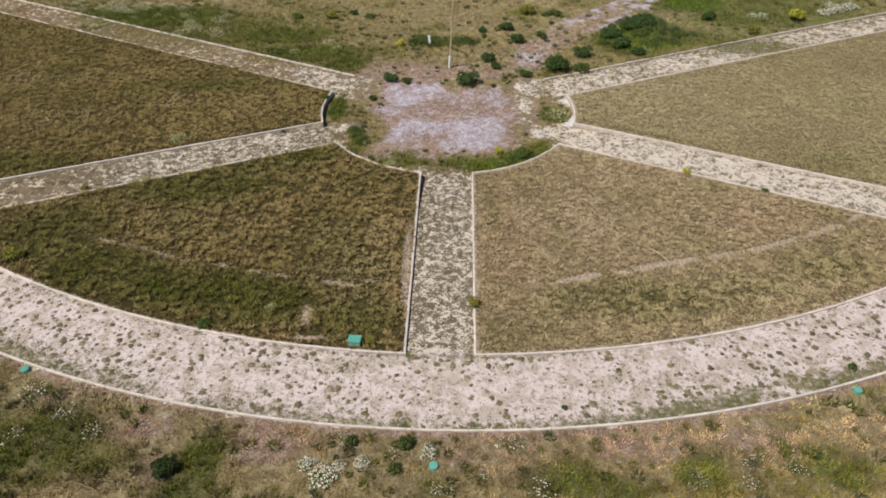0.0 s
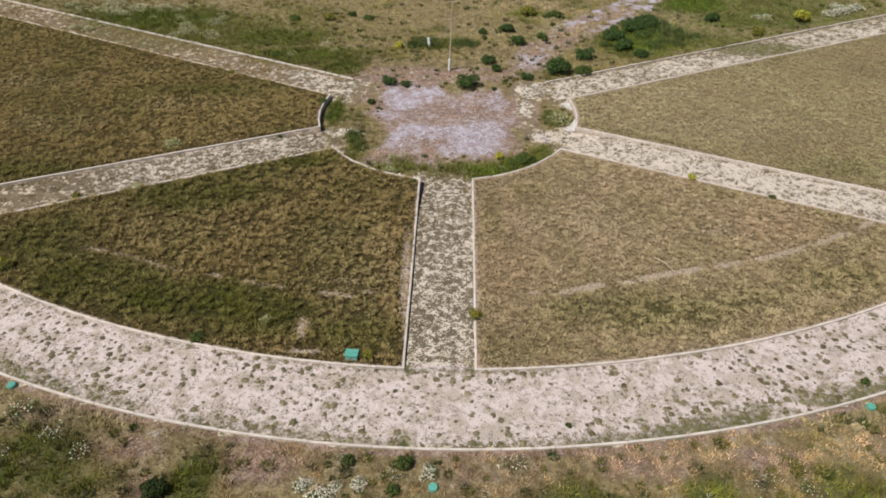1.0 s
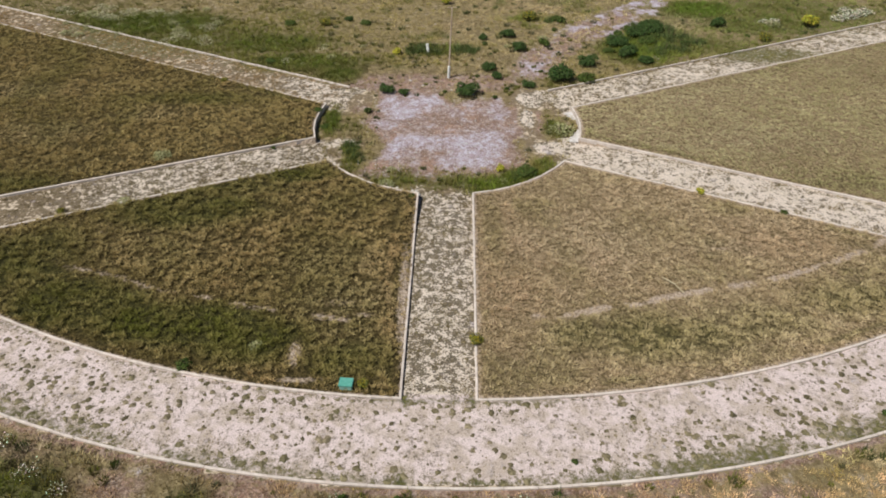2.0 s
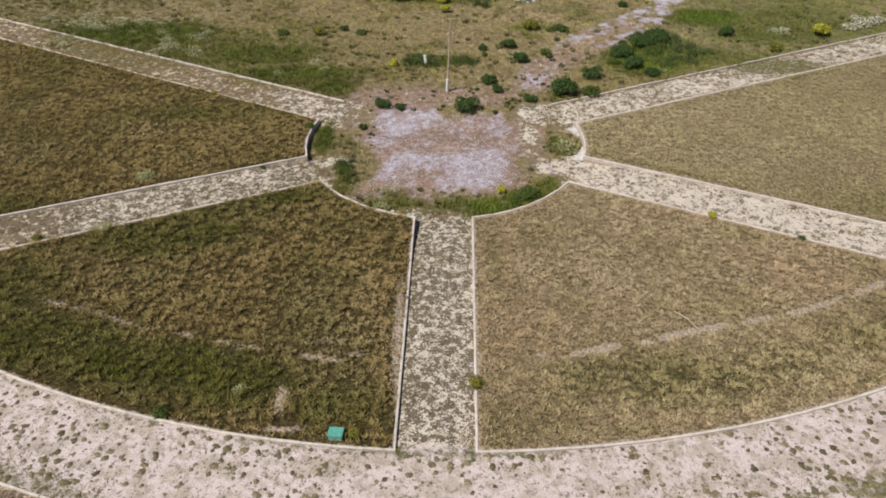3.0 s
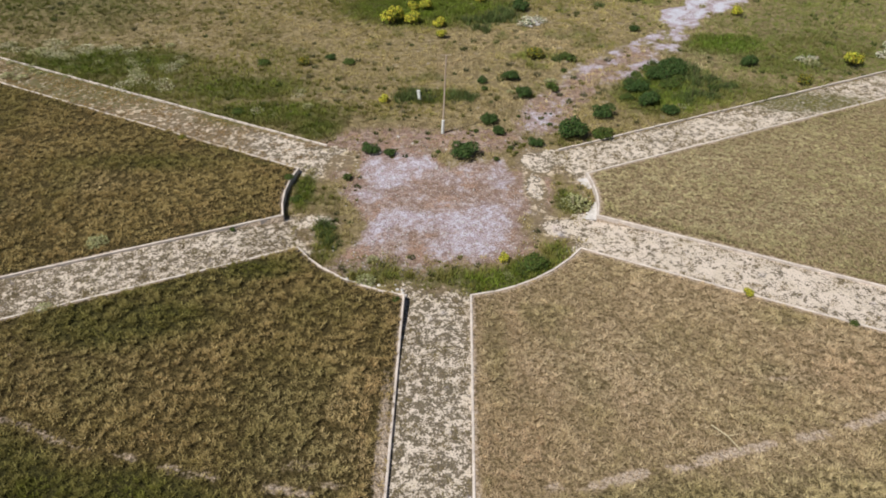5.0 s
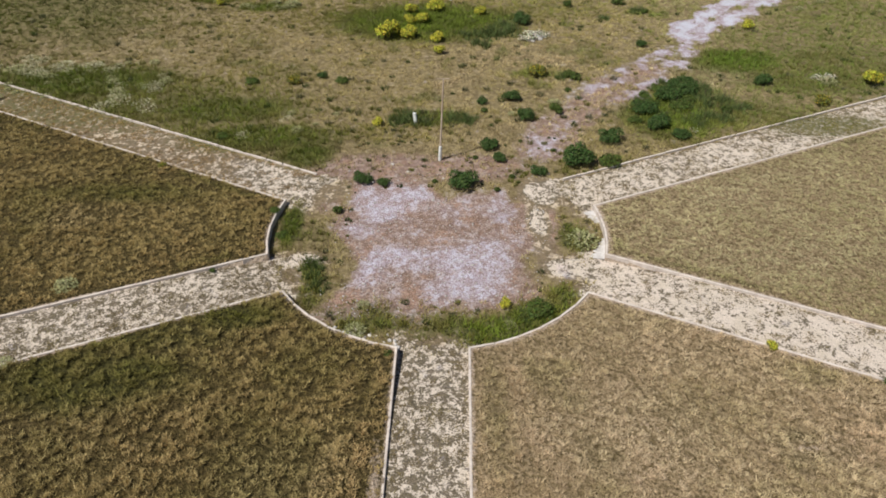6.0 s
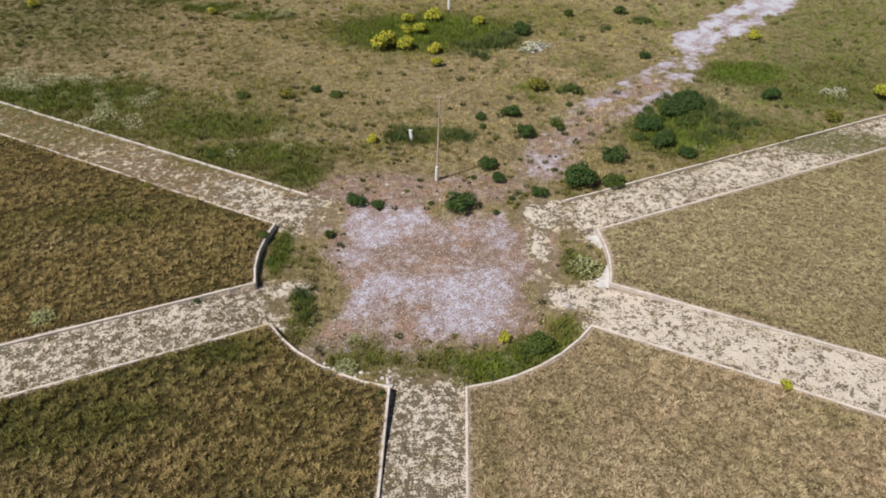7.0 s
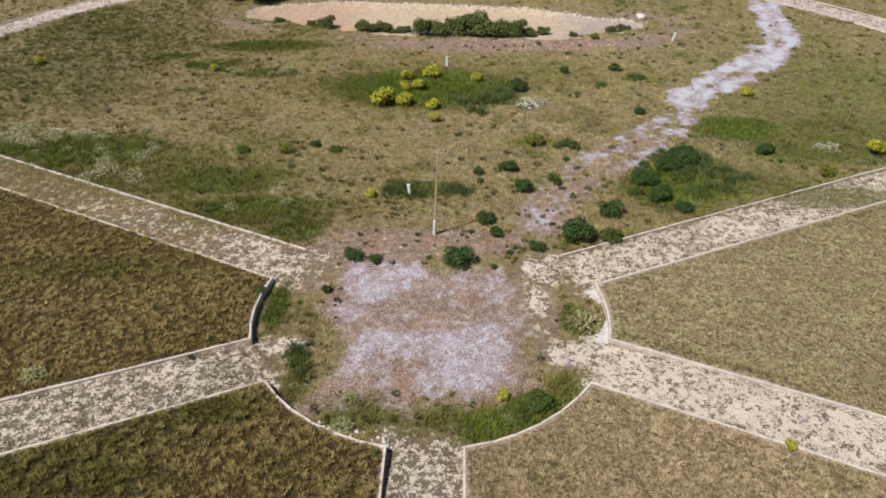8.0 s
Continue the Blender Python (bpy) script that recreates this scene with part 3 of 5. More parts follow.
M_GROUND = ground_material()
M_PLOT = plot_material()
M_GRASS = foliage_material("grass", 0.2, 0.1)
M_LEAF = foliage_material("leaves", 0.3, 0.2)
M_FLOWER = foliage_material("flowers", 0.15, 0.25)
M_KERB = mottled("concrete kerb", (0.68, 0.595, 0.55), (0.53, 0.44, 0.405), 3.0, 0.9, 0.004, 0.14)
M_STEM = mottled("woody stems", (0.16, 0.11, 0.07), (0.09, 0.06, 0.04), 8.0, 0.9)
M_POLE = mottled("weathered pole", (0.56, 0.45, 0.37), (0.40, 0.30, 0.235), 1.6, 0.6)
M_WHITE = mottled("white plastic", (0.80, 0.80, 0.80), (0.66, 0.66, 0.66), 5.0, 0.45, 0.001, 0.05)
M_LID = mottled("green plastic", (0.085, 0.32, 0.265), (0.13, 0.39, 0.33), 9.0, 0.5, 0.002, 0.08)
M_BOX = mottled("faded green plastic", (0.28, 0.47, 0.42), (0.20, 0.38, 0.33), 9.0, 0.55, 0.002, 0.05)
M_STONE = mottled("pale stones", (0.70, 0.65, 0.64), (0.50, 0.45, 0.44), 9.0, 0.9, 0.006, 0.3)
M_CONCRETE = mottled("rough concrete", (0.60, 0.56, 0.56), (0.46, 0.42, 0.41), 4.0, 0.95, 0.01, 0.1)
M_DRY = mottled("dry stem", (0.62, 0.53, 0.36), (0.48, 0.39, 0.25), 9.0, 0.8)


# ---- mesh helpers ----
def mesh_np(name, verts, faces, mat, tint=None, layer="tint", smooth=False):
    me = bpy.data.meshes.new(name)
    verts, faces = np.asarray(verts, np.float32), np.asarray(faces, np.int32)
    n, k = faces.shape
    me.vertices.add(len(verts))
    me.vertices.foreach_set("co", verts.ravel())
    me.loops.add(n * k)
    me.loops.foreach_set("vertex_index", faces.ravel())
    me.polygons.add(n)
    me.polygons.foreach_set("loop_start", np.arange(0, n * k, k, dtype=np.int32))
    if smooth:
        me.polygons.foreach_set("use_smooth", np.ones(n, bool))
    if tint is not None:
        a = me.attributes.new(layer, "FLOAT_COLOR", "POINT")
        t = np.asarray(tint, np.float32)
        if t.shape[1] == 3:
            t = np.c_[t, np.ones(len(t), np.float32)]
        a.data.foreach_set("color", t.ravel())
    me.materials.append(mat)
    me.update(calc_edges=True)
    return me


def part(name, data, mat=None, parent=None, label=""):
    """Links a mesh, or a bmesh, as one object under a thing."""
    if isinstance(data, bmesh.types.BMesh):
        me = bpy.data.meshes.new(name)
        data.to_mesh(me)
        data.free()
        me.materials.append(mat)
        data = me
    ob = new(name, data)
    ob.parent = parent
    if label:
        tagged(ob, label)
    return ob


def grid_faces(nu, nv):
    i = np.arange(nu * nv).reshape(nu, nv)
    return np.stack([i[:-1, :-1], i[1:, :-1], i[1:, 1:], i[:-1, 1:]], -1).reshape(-1, 4)


def frustum(bm, p, q, r0, r1, n=6):
    p, q = Vector(p), Vector(q)
    turn = (q - p).to_track_quat("Z", "Y").to_matrix()
    rings = []
    for c, r in ((p, r0), (q, r1)):
        rings.append([bm.verts.new(c + turn @ Vector((r * math.cos(2 * math.pi * i / n), r * math.sin(2 * math.pi * i / n), 0))) for i in range(n)])
    for i in range(n):
        bm.faces.new((rings[0][i], rings[0][(i + 1) % n], rings[1][(i + 1) % n], rings[1][i]))
    bm.faces.new(rings[1])
    bm.faces.new(rings[0][::-1])


def block(bm, sx, sy, sz, at=(0, 0, 0), bevel=0.0):
    r = bmesh.ops.create_cube(bm, size=1, matrix=Matrix.Translation(at) @ Matrix.Diagonal((sx, sy, sz, 1)))
    if bevel:
        edges = list({e for v in r["verts"] for e in v.link_edges})
        bmesh.ops.bevel(bm, geom=edges, offset=bevel, segments=2, affect="EDGES")


def blades(px, py, pz, radius, tall, width, count, tint, lean=0.6, rng=RNG):
    """Triangles for tufts of blades: arrays of tuft places, sizes and colours."""
    n = len(px)
    rep = lambda a: np.repeat(np.broadcast_to(a, (n,)), count)
    a = rng.uniform(0, 2 * np.pi, n * count)
    r = rep(radius) * np.sqrt(rng.uniform(0, 1, n * count))
    bx, by, bz = rep(px) + r * np.cos(a), rep(py) + r * np.sin(a), rep(pz) - 0.01
    h = rep(tall) * rng.uniform(0.45, 1.1, n * count)
    la = a + rng.normal(0, 0.9, n * count)
    out = h * lean * rng.uniform(0.2, 1.5, n * count)
    w = rep(width) * rng.uniform(0.6, 1.3, n * count)
    ta = rng.uniform(0, np.pi, n * count)
    dx, dy = np.cos(ta) * w / 2, np.sin(ta) * w / 2
    v = np.empty((n * count, 3, 3), np.float32)
    v[:, 0] = np.stack([bx - dx, by - dy, bz], -1)
    v[:, 1] = np.stack([bx + dx, by + dy, bz], -1)
    v[:, 2] = np.stack([bx + out * np.cos(la), by + out * np.sin(la), bz + h], -1)
    col = np.repeat(tint, count, axis=0) * rng.uniform(0.87, 1.13, (n * count, 1))
    return v.reshape(-1, 3), np.repeat(col, 3, axis=0)


def leaf_mats(px, py, pz, radius, tint, rng=RNG):
    """Triangles for low ragged domes of leaves pressed to the ground."""
    n, k = len(px), 9
    a = np.linspace(0, 2 * np.pi, k, endpoint=False)[None] + rng.uniform(-0.3, 0.3, (n, k))
    r = radius[:, None] * rng.uniform(0.45, 1.15, (n, k))
    rim = np.stack([px[:, None] + r * np.cos(a), py[:, None] + r * np.sin(a), np.repeat(pz[:, None] + 0.004, k, 1)], -1)
    top = np.stack([px, py, pz + 0.32 * radius], -1)[:, None]
    v = np.stack([rim, np.roll(rim, -1, 1), np.repeat(top, k, 1)], 2)
    col = np.repeat(tint, k, axis=0) * rng.uniform(0.75, 1.25, (n * k, 1))
    return v.reshape(-1, 3), np.repeat(col, 3, axis=0)


def lerp(a, b, t):
    return np.asarray(a)[None, :] * (1 - t[:, None]) + np.asarray(b)[None, :] * t[:, None]


def grass_tint(green, n, rng=RNG, dry=STRAW, pale=STRAW_PALE):
    g = np.clip(green + rng.normal(0, 0.1, n), 0, 1)
    col = lerp(dry, pale, rng.uniform(0, 1, n) ** 1.5)
    col = np.where((g < 0.5)[:, None], col * (1 - 2 * np.minimum(g, 0.5))[:, None] + np.asarray(OLIVE) * (2 * np.minimum(g, 0.5))[:, None],
                   lerp(OLIVE, GREEN, np.clip(2 * g - 1, 0, 1)))
    return col


# growth is kept to a fan sized to fit the camera's view
def in_view_fan(x, y):
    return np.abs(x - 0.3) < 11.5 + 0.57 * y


def stuff(name, v, col, label, category):
    f = np.arange(len(v), dtype=np.int32).reshape(-1, 3)
    ob = new(name, mesh_np(name, v, f, M_GRASS, col))
    return tagged(ob, label, category, kind="stuff")


# ---- ground ----
def axis(lo, hi, step, far):
    inner = np.arange(lo, hi + 1e-6, step)
    grow = np.cumsum(step * 1.35 ** np.arange(1, 27))
    grow = grow[grow < far]
    return np.concatenate([lo - grow[::-1], inner, hi + grow])


gx, gy = axis(-56, 56, 0.25, 1500), axis(3, 95, 0.25, 1500)
X, Y = [a.ravel() for a in np.meshgrid(gx, gy, indexing="ij")]
ground = new("ground", mesh_np("ground", np.stack([X, Y, height(X, Y)], -1), grid_faces(len(gx), len(gy)), M_GROUND, zones(X, Y), "zones", True))
tagged(ground, "dry meadow ground with sandy gravel paths and bare soil", "ground", kind="structure")


def plot_edge(pair):
    """The two kerb lines of a plot and its arcs: angles on the round place and on the ring."""
    (a0, a1), (b0, b1) = LINES[pair[0]], LINES[pair[1]]
    ang = lambda p, c: math.atan2(p[1] - c[1], p[0] - c[0])
    def span(p, q, c):
        s, e = ang(p, c), ang(q, c)
        return s, s + (e - s + math.pi) % (2 * math.pi) - math.pi
    return span(a0, b0, C0), span(a1, b1, CR)


def plot_point(pair, u, v):
    (i0, i1), (o0, o1) = plot_edge(pair)
    a, b = i0 + (i1 - i0) * u, o0 + (o1 - o0) * u
    ix, iy = C0[0] + R0 * np.cos(a), C0[1] + R0 * np.sin(a)
    ox, oy = CR[0] + R_IN * np.cos(b), CR[1] + R_IN * np.sin(b)
    return ix + (ox - ix) * v, iy + (oy - iy) * v


def plot_height(x, y):
    return Z_PLOT + (fbm(x, y, 4.0, 41) - 0.5) * 0.06 + (fbm(x, y, 0.5, 42) - 0.5) * 0.05


for pair in PLOTS:
    row = np.concatenate([[0], np.linspace(0.002, 0.998, 118), [1]])
    n = len(row)
    U, V = np.meshgrid(row, row, indexing="ij")
    x, y = plot_point(pair, U.ravel(), V.ravel())
    z = plot_height(x, y)
    edge = ((U == 0) | (U == 1) | (V == 0) | (V == 1)).ravel()
    z = np.where(edge, -0.66, z)
    # the rim row goes straight down behind the kerb
    ob = new("ground_plot", mesh_np("ground_plot", np.stack([x, y, z], -1), grid_faces(n, n), M_PLOT, plot_zones(x, y), "zones", True))
    tagged(ob, "raised earth of a dry overgrown lawn plot inside kerbs", "ground", kind="structure")

# ---- kerbs ----
def kerb_stone_mesh(length=0.988, w=0.085, deep=0.5, ch=0.012):
    prof = [(-w / 2, -deep), (w / 2, -deep), (w / 2, -ch), (w / 2 - ch, 0), (-w / 2 + ch, 0), (-w / 2, -ch)]
    bm = bmesh.new()
    ends = [[bm.verts.new((sx * length / 2, y, z)) for y, z in prof] for sx in (-1, 1)]
    for i in range(6):
        bm.faces.new((ends[0][i], ends[0][(i + 1) % 6], ends[1][(i + 1) % 6], ends[1][i]))
    bm.faces.new(ends[0][::-1])
    bm.faces.new(ends[1])
    bmesh.ops.recalc_face_normals(bm, faces=bm.faces)
    me = bpy.data.meshes.new("kerb_stone")
    bm.to_mesh(me)
    bm.free()
    me.materials.append(M_KERB)
    return me


KERB = kerb_stone_mesh()
krng = random.Random(5)


def kerb_run(points, label, top=0.0, skip=0.0, wobble=0.004, gap=0.0):
    """A run of kerb stones a metre long along a line of points."""
    run = tagged(new("kerb"), label, "kerb", group="kerbs", kind="structure")
    pts = [np.array(p) for p in points]
    lens = [np.linalg.norm(b - a) for a, b in zip(pts[:-1], pts[1:])]
    total = sum(lens)
    count = max(1, round(total / 1.0))
    for k in range(count):
        ends = []
        for s in (k / count, (k + 1) / count):
            d, i = s * total, 0
            while i < len(lens) - 1 and d > lens[i]:
                d -= lens[i]
                i += 1
            ends.append(pts[i] + (pts[i + 1] - pts[i]) * d / lens[i])
        if krng.random() < skip:
            continue
        mid, way = (ends[0] + ends[1]) / 2, ends[1] - ends[0]
        ob = new("kerb_stone", KERB)
        ob.parent = run
        ob.matrix_basis = pose(mid[0], mid[1], top + krng.uniform(-2, 1) * wobble, krng.gauss(0, 0.8), krng.gauss(0, 0.2),
                               math.degrees(math.atan2(way[1], way[0])) + krng.gauss(0, 0.25)) @ Matrix.Diagonal((np.linalg.norm(way) * (1 - gap * krng.random()), 1, 1, 1))
    return run


def arc(c, r, a0, a1):
    n = max(2, int(abs(a1 - a0) * r / 0.5))
    return [(c[0] + r * math.cos(a0 + (a1 - a0) * i / n), c[1] + r * math.sin(a0 + (a1 - a0) * i / n)) for i in range(n + 1)]


WHITE_KERB = "pinkish white concrete kerb stones edging a dry lawn plot"
for pair in PLOTS:
    (i0, i1), (o0, o1) = plot_edge(pair)
    kerb_run(arc(C0, R0 + 0.05, i0, i1), "curved white concrete kerb wall round the gravel place", wobble=0.014, gap=0.05)
    kerb_run(arc(CR, R_IN - 0.05, o0, o1), "curved white concrete kerb along the sandy ring road")
    inward = np.array(plot_point(pair, np.array([0.5]), np.array([0.5]))).ravel()
    for key in pair:
        a, b = LINES[key]
        d = (b - a) / np.linalg.norm(b - a)
        nrm = np.array([-d[1], d[0]])
        nrm = nrm if nrm @ (inward - a) > 0 else -nrm
        kerb_run([a + nrm * 0.05, b + nrm * 0.05], WHITE_KERB, wobble=0.016 if key == "lu_low" else 0.004)
for key, sgn in (("lu_up", -1), ("ru_up", 1)):
    a, b = LINES[key]
    d = (b - a) / np.linalg.norm(b - a)
    kerb_run([a + np.array([-d[1], d[0]]) * sgn * 0.05, b + np.array([-d[1], d[0]]) * sgn * 0.05], "white concrete kerb between sandy path and meadow", wobble=0.009, gap=0.05)
kerb_run(arc(CR, R_OUT + 0.05, -math.pi, math.pi), "white concrete outer kerb of the sandy ring road", top=-0.02)
a_l, a_r = [math.atan2(LINES[k][1][1] - CR[1], LINES[k][1][0] - CR[0]) for k in ("lu_up", "ru_up")]
kerb_run(arc(CR, R_IN - 0.05, a_r, a_l + (2 * math.pi if a_l < a_r else 0)), "white concrete kerb between ring road and meadow")

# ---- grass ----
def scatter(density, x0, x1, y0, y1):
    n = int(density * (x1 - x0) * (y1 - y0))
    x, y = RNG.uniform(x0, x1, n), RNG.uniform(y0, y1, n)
    k = in_view_fan(x, y)
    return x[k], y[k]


def plot_grass():
    for pair in PLOTS:
        qx, qy = [np.concatenate(c) for c in zip(*(plot_point(pair, np.array([u, u]), np.array([0.0, 1.0])) for u in np.linspace(0, 1, 9)))]
        x, y = scatter(120, max(qx.min(), -48), min(qx.max(), 48), qy.min() - 1, qy.max() + 1)
        d0, dr, middle, ring, path, field = region(x, y)
        a, b = [side(k, x, y)[0] for k in pair]
        u = (a > 0) != (b > 0)
        keep = u & (path < -0.1) & (dr < R_IN - 0.1) & (d0 > R0 + 0.1) & ~field
        x, y = x[keep], y[keep]
        zn = plot_zones(x, y)
        west = pair in (PLOTS[0], PLOTS[2])
        # tufts lie over each other in drifts a few hands wide
        wx, wy = x + 0.2 * (vnoise(x, y, 0.4, 56) - 0.5), y + 0.2 * (vnoise(x, y, 0.4, 57) - 0.5)
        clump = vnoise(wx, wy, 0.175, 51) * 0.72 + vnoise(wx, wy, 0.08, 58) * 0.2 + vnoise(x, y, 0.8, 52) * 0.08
        keep = (RNG.uniform(0, 1, len(x)) > zn[:, 3] * 0.9) & (RNG.uniform(0, 1, len(x)) < {0: 0.12, 1: 0.5, 2: 0.35, 3: 0.85}[PLOTS.index(pair)] + 1.0 * sstep(0.34, 0.54, clump))
        x, y, wx, wy, zn, clump = x[keep], y[keep], wx[keep], wy[keep], zn[keep], clump[keep]
        n = len(x)
        green, rusty = np.clip(zn[:, 2] + RNG.normal(0, 0.07, n), 0, 1), np.clip(zn[:, 1], 0, 1)
        pale = np.clip(blobs(x, y, PALE_PLOTS) * (0.5 + fbm(x, y, 0.9, 59)), 0, 1)
        # short blades on matted mounds
        mound = {0: 0.11, 1: 0.05, 2: 0.08, 3: 0.035}[PLOTS.index(pair)] * sstep(0.34, 0.68, clump) * (1 - zn[:, 3])
        tall = (0.045 + (0.1 if west else 0.09) * sstep(0.3, 0.75, clump)) * (1 + 0.3 * green) * (1 - 0.6 * zn[:, 3]) * (1 - 0.35 * pale) * (0.75 if pair == PLOTS[3] else 1.0)
        # shade between tufts is put into the tint: hollows darker, mound tops paler
        tuft_tone = np.clip(0.36 * sstep(0.25, 0.75, vnoise(wx, wy, 0.2, 54)) + 0.5 * sstep(0.34, 0.68, clump) + 0.14 * RNG.uniform(0, 1, n) + 0.16 * (fbm(x, y, 2.2, 60) - 0.5) + 0.3 * pale - 0.04, 0, 1)
        # the eastern plots and the north-western one are matted evenly, with broad drifts
        even = {0: 0.1, 1: 0.34, 2: 0.32, 3: 0.68}[PLOTS.index(pair)]
        tuft_tone = np.clip(tuft_tone + even * (0.56 + 0.55 * (fbm(x, y, 1.5, 65) - 0.5) + 0.9 * (fbm(x, y, 5.0, 66) - 0.5) - tuft_tone), 0, 1)
        # west darker, east paler: dryness plus sun-facing brightness put into the tints
        if west:
            dull, straw, rust = lerp((0.168, 0.12, 0.03), (0.54, 0.42, 0.205), tuft_tone), np.array((0.55, 0.45, 0.28)), np.array((0.50, 0.325, 0.17))
            fresh = lerp((0.055, 0.066, 0.006), (0.185, 0.192, 0.034), tuft_tone)
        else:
            dull, straw, rust = lerp((0.27, 0.197, 0.105), (0.75, 0.605, 0.42), tuft_tone), np.array((0.70, 0.56, 0.45)), np.array((0.55, 0.385, 0.245))
            fresh = lerp((0.20, 0.18, 0.05), (0.50, 0.44, 0.19), tuft_tone)
        tint = dull * (1 - 0.5 * rusty[:, None]) + rust * (0.6 + 0.6 * tuft_tone)[:, None] * 0.5 * rusty[:, None]
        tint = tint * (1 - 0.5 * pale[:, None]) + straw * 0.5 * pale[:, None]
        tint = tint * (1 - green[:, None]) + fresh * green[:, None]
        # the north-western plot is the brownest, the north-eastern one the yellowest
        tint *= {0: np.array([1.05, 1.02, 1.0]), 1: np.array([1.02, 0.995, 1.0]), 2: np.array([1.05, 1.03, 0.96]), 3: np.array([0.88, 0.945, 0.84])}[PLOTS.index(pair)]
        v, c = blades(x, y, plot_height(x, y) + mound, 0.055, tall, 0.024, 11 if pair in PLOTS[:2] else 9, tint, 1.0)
        stuff("dry_grass", v, c, "dry brownish grass tufts covering a lawn plot", "grass")


plot_grass()


def meadow_grass():
    x, y = scatter(26, -62, 62, -6, 94)
    xs, ys = scatter(22, -20, 20, 8, 15.5)
    x, y = np.concatenate([x, xs]), np.concatenate([y, ys])
    keep = RNG.uniform(0, 1, len(x)) < np.where(y < 9.5, 0.25, np.where(y < 45, 1.0, 0.66)) * np.where(np.abs(x) > 34, 0.5, 1.0)
    x, y = x[keep], y[keep]
    d0, dr, middle, ring, path, field = region(x, y)
    keep = (field & (path < -0.05)) | (dr > R_OUT + 0.15) | (d0 < R0 - 0.05)
    x, y, d0 = x[keep], y[keep], d0[keep]
    zn = zones(x, y)
    clump = vnoise(x, y, 0.6, 61) * 0.5 + fbm(x, y, 2.5, 62) * 0.5
    bare = np.clip(zn[:, 1] * 1.5 + zn[:, 3] * np.where(y < 14, 0.42, np.where(y < 38.5, 0.95, np.where(y > 66, 0.95, 0.6))) + zn[:, 0], 0, 1)
    u = RNG.uniform(0, 1, len(x))
    keep = (u < (0.2 + 1.1 * clump) * (1 - bare) + zn[:, 2] * 0.9)
    x, y, zn, clump = x[keep], y[keep], zn[keep], clump[keep]
    tall = (0.06 + 0.18 * clump) * (1 + 0.9 * zn[:, 2])
    tint = grass_tint(zn[:, 2] * 1.05 + 0.16 + 0.3 * (vnoise(x, y, 0.5, 63) - 0.5) - 0.3 * zn[:, 3], len(x), dry=(0.345, 0.268, 0.118), pale=(0.53, 0.44, 0.235))
    rose = np.clip(blobs(x, y, ROSE) * (0.6 + 0.9 * fbm(x, y, 1.1, 64)) * (1 - zn[:, 2]), 0, 1)[:, None]
    tint = tint * (1 - 0.75 * rose) + np.where((y < 15)[:, None], np.array((0.58, 0.44, 0.375))[None], np.array((0.54, 0.405, 0.295))[None]) * RNG.uniform(0.55, 1.15, (len(x), 1)) * 0.75 * rose
    # browner and darker drifts through the straw
    tint *= (0.66 + 0.36 * sstep(0.3, 0.62, fbm(x, y, 0.7, 67)) + 0.3 * fbm(x, y, 3.0, 68))[:, None]
    # tint brightened towards the east to imitate grass catching the sun there
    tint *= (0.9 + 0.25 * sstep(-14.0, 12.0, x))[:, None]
    tint *= np.where((y < 14)[:, None], (np.array([1.0, 0.87, 0.76])[None] * (1 + 0.2 * sstep(0.0, 5.0, x))[:, None]), 1.0)
    tint *= np.where(y < 15, 0.5 + 0.78 * sstep(0.3, 0.66, fbm(x, y, 0.42, 69)), 1.0)[:, None]
    tint *= np.where(((y > 43) & (x < 0))[:, None], np.array([0.93, 0.96, 0.74])[None], 1.0)
    tint *= (1 - 0.24 * sstep(-6.0, -22.0, x) * sstep(52.0, 64.0, y))[:, None]
    tint *= 1 - sstep(11.0, 20.0, x)[:, None] * sstep(42.0, 48.0, y)[:, None] * np.array([0.27, 0.17, 0.17])[None]
    tint *= 1 - sstep(-18.0, -26.0, x)[:, None] * sstep(44.0, 50.0, y)[:, None] * np.array([0.2, 0.14, 0.16])[None]
    tint *= (1 + 0.16 * sstep(41.0, 47.0, y) + 0.12 * sstep(45.0, 60.0, y) * sstep(-8.0, 8.0, x))[:, None]
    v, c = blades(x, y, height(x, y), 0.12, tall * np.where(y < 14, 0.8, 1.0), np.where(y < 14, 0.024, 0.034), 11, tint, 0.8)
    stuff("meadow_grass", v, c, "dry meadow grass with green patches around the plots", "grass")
    # dense lush growth in the greenest patches
    x, y = scatter(40, -45, 45, 5, 90)
    d0, dr, middle, ring, path, field = region(x, y)
    zn = zones(x, y)
    keep = ((field & (path < -0.05)) | (dr > R_OUT + 0.3) | (d0 < R0 - 0.1)) & (zn[:, 2] > 0.5) & (RNG.uniform(0, 1, len(x)) < zn[:, 2] * np.where(y < 15, 0.45, 0.8))
    x, y, zn = x[keep], y[keep], zn[keep]
    tint = grass_tint(zn[:, 2] * 0.9 + 0.1, len(x)) * 0.85
    tint *= np.where((y < 15)[:, None], np.array([1.75, 1.6, 0.95])[None], np.where((y < 34)[:, None], np.array([1.25, 1.18, 1.0])[None], 1.0))
    v, c = blades(x, y, height(x, y), 0.13, (0.16 + 0.18 * RNG.uniform(0, 1, len(x))) * np.where(y < 15, 0.6, 1.0), np.where(y < 15, 0.022, 0.034), 8, tint, 0.7)
    stuff("lush_grass", v, c, "lush green grass growing in damp patches", "grass")


meadow_grass()


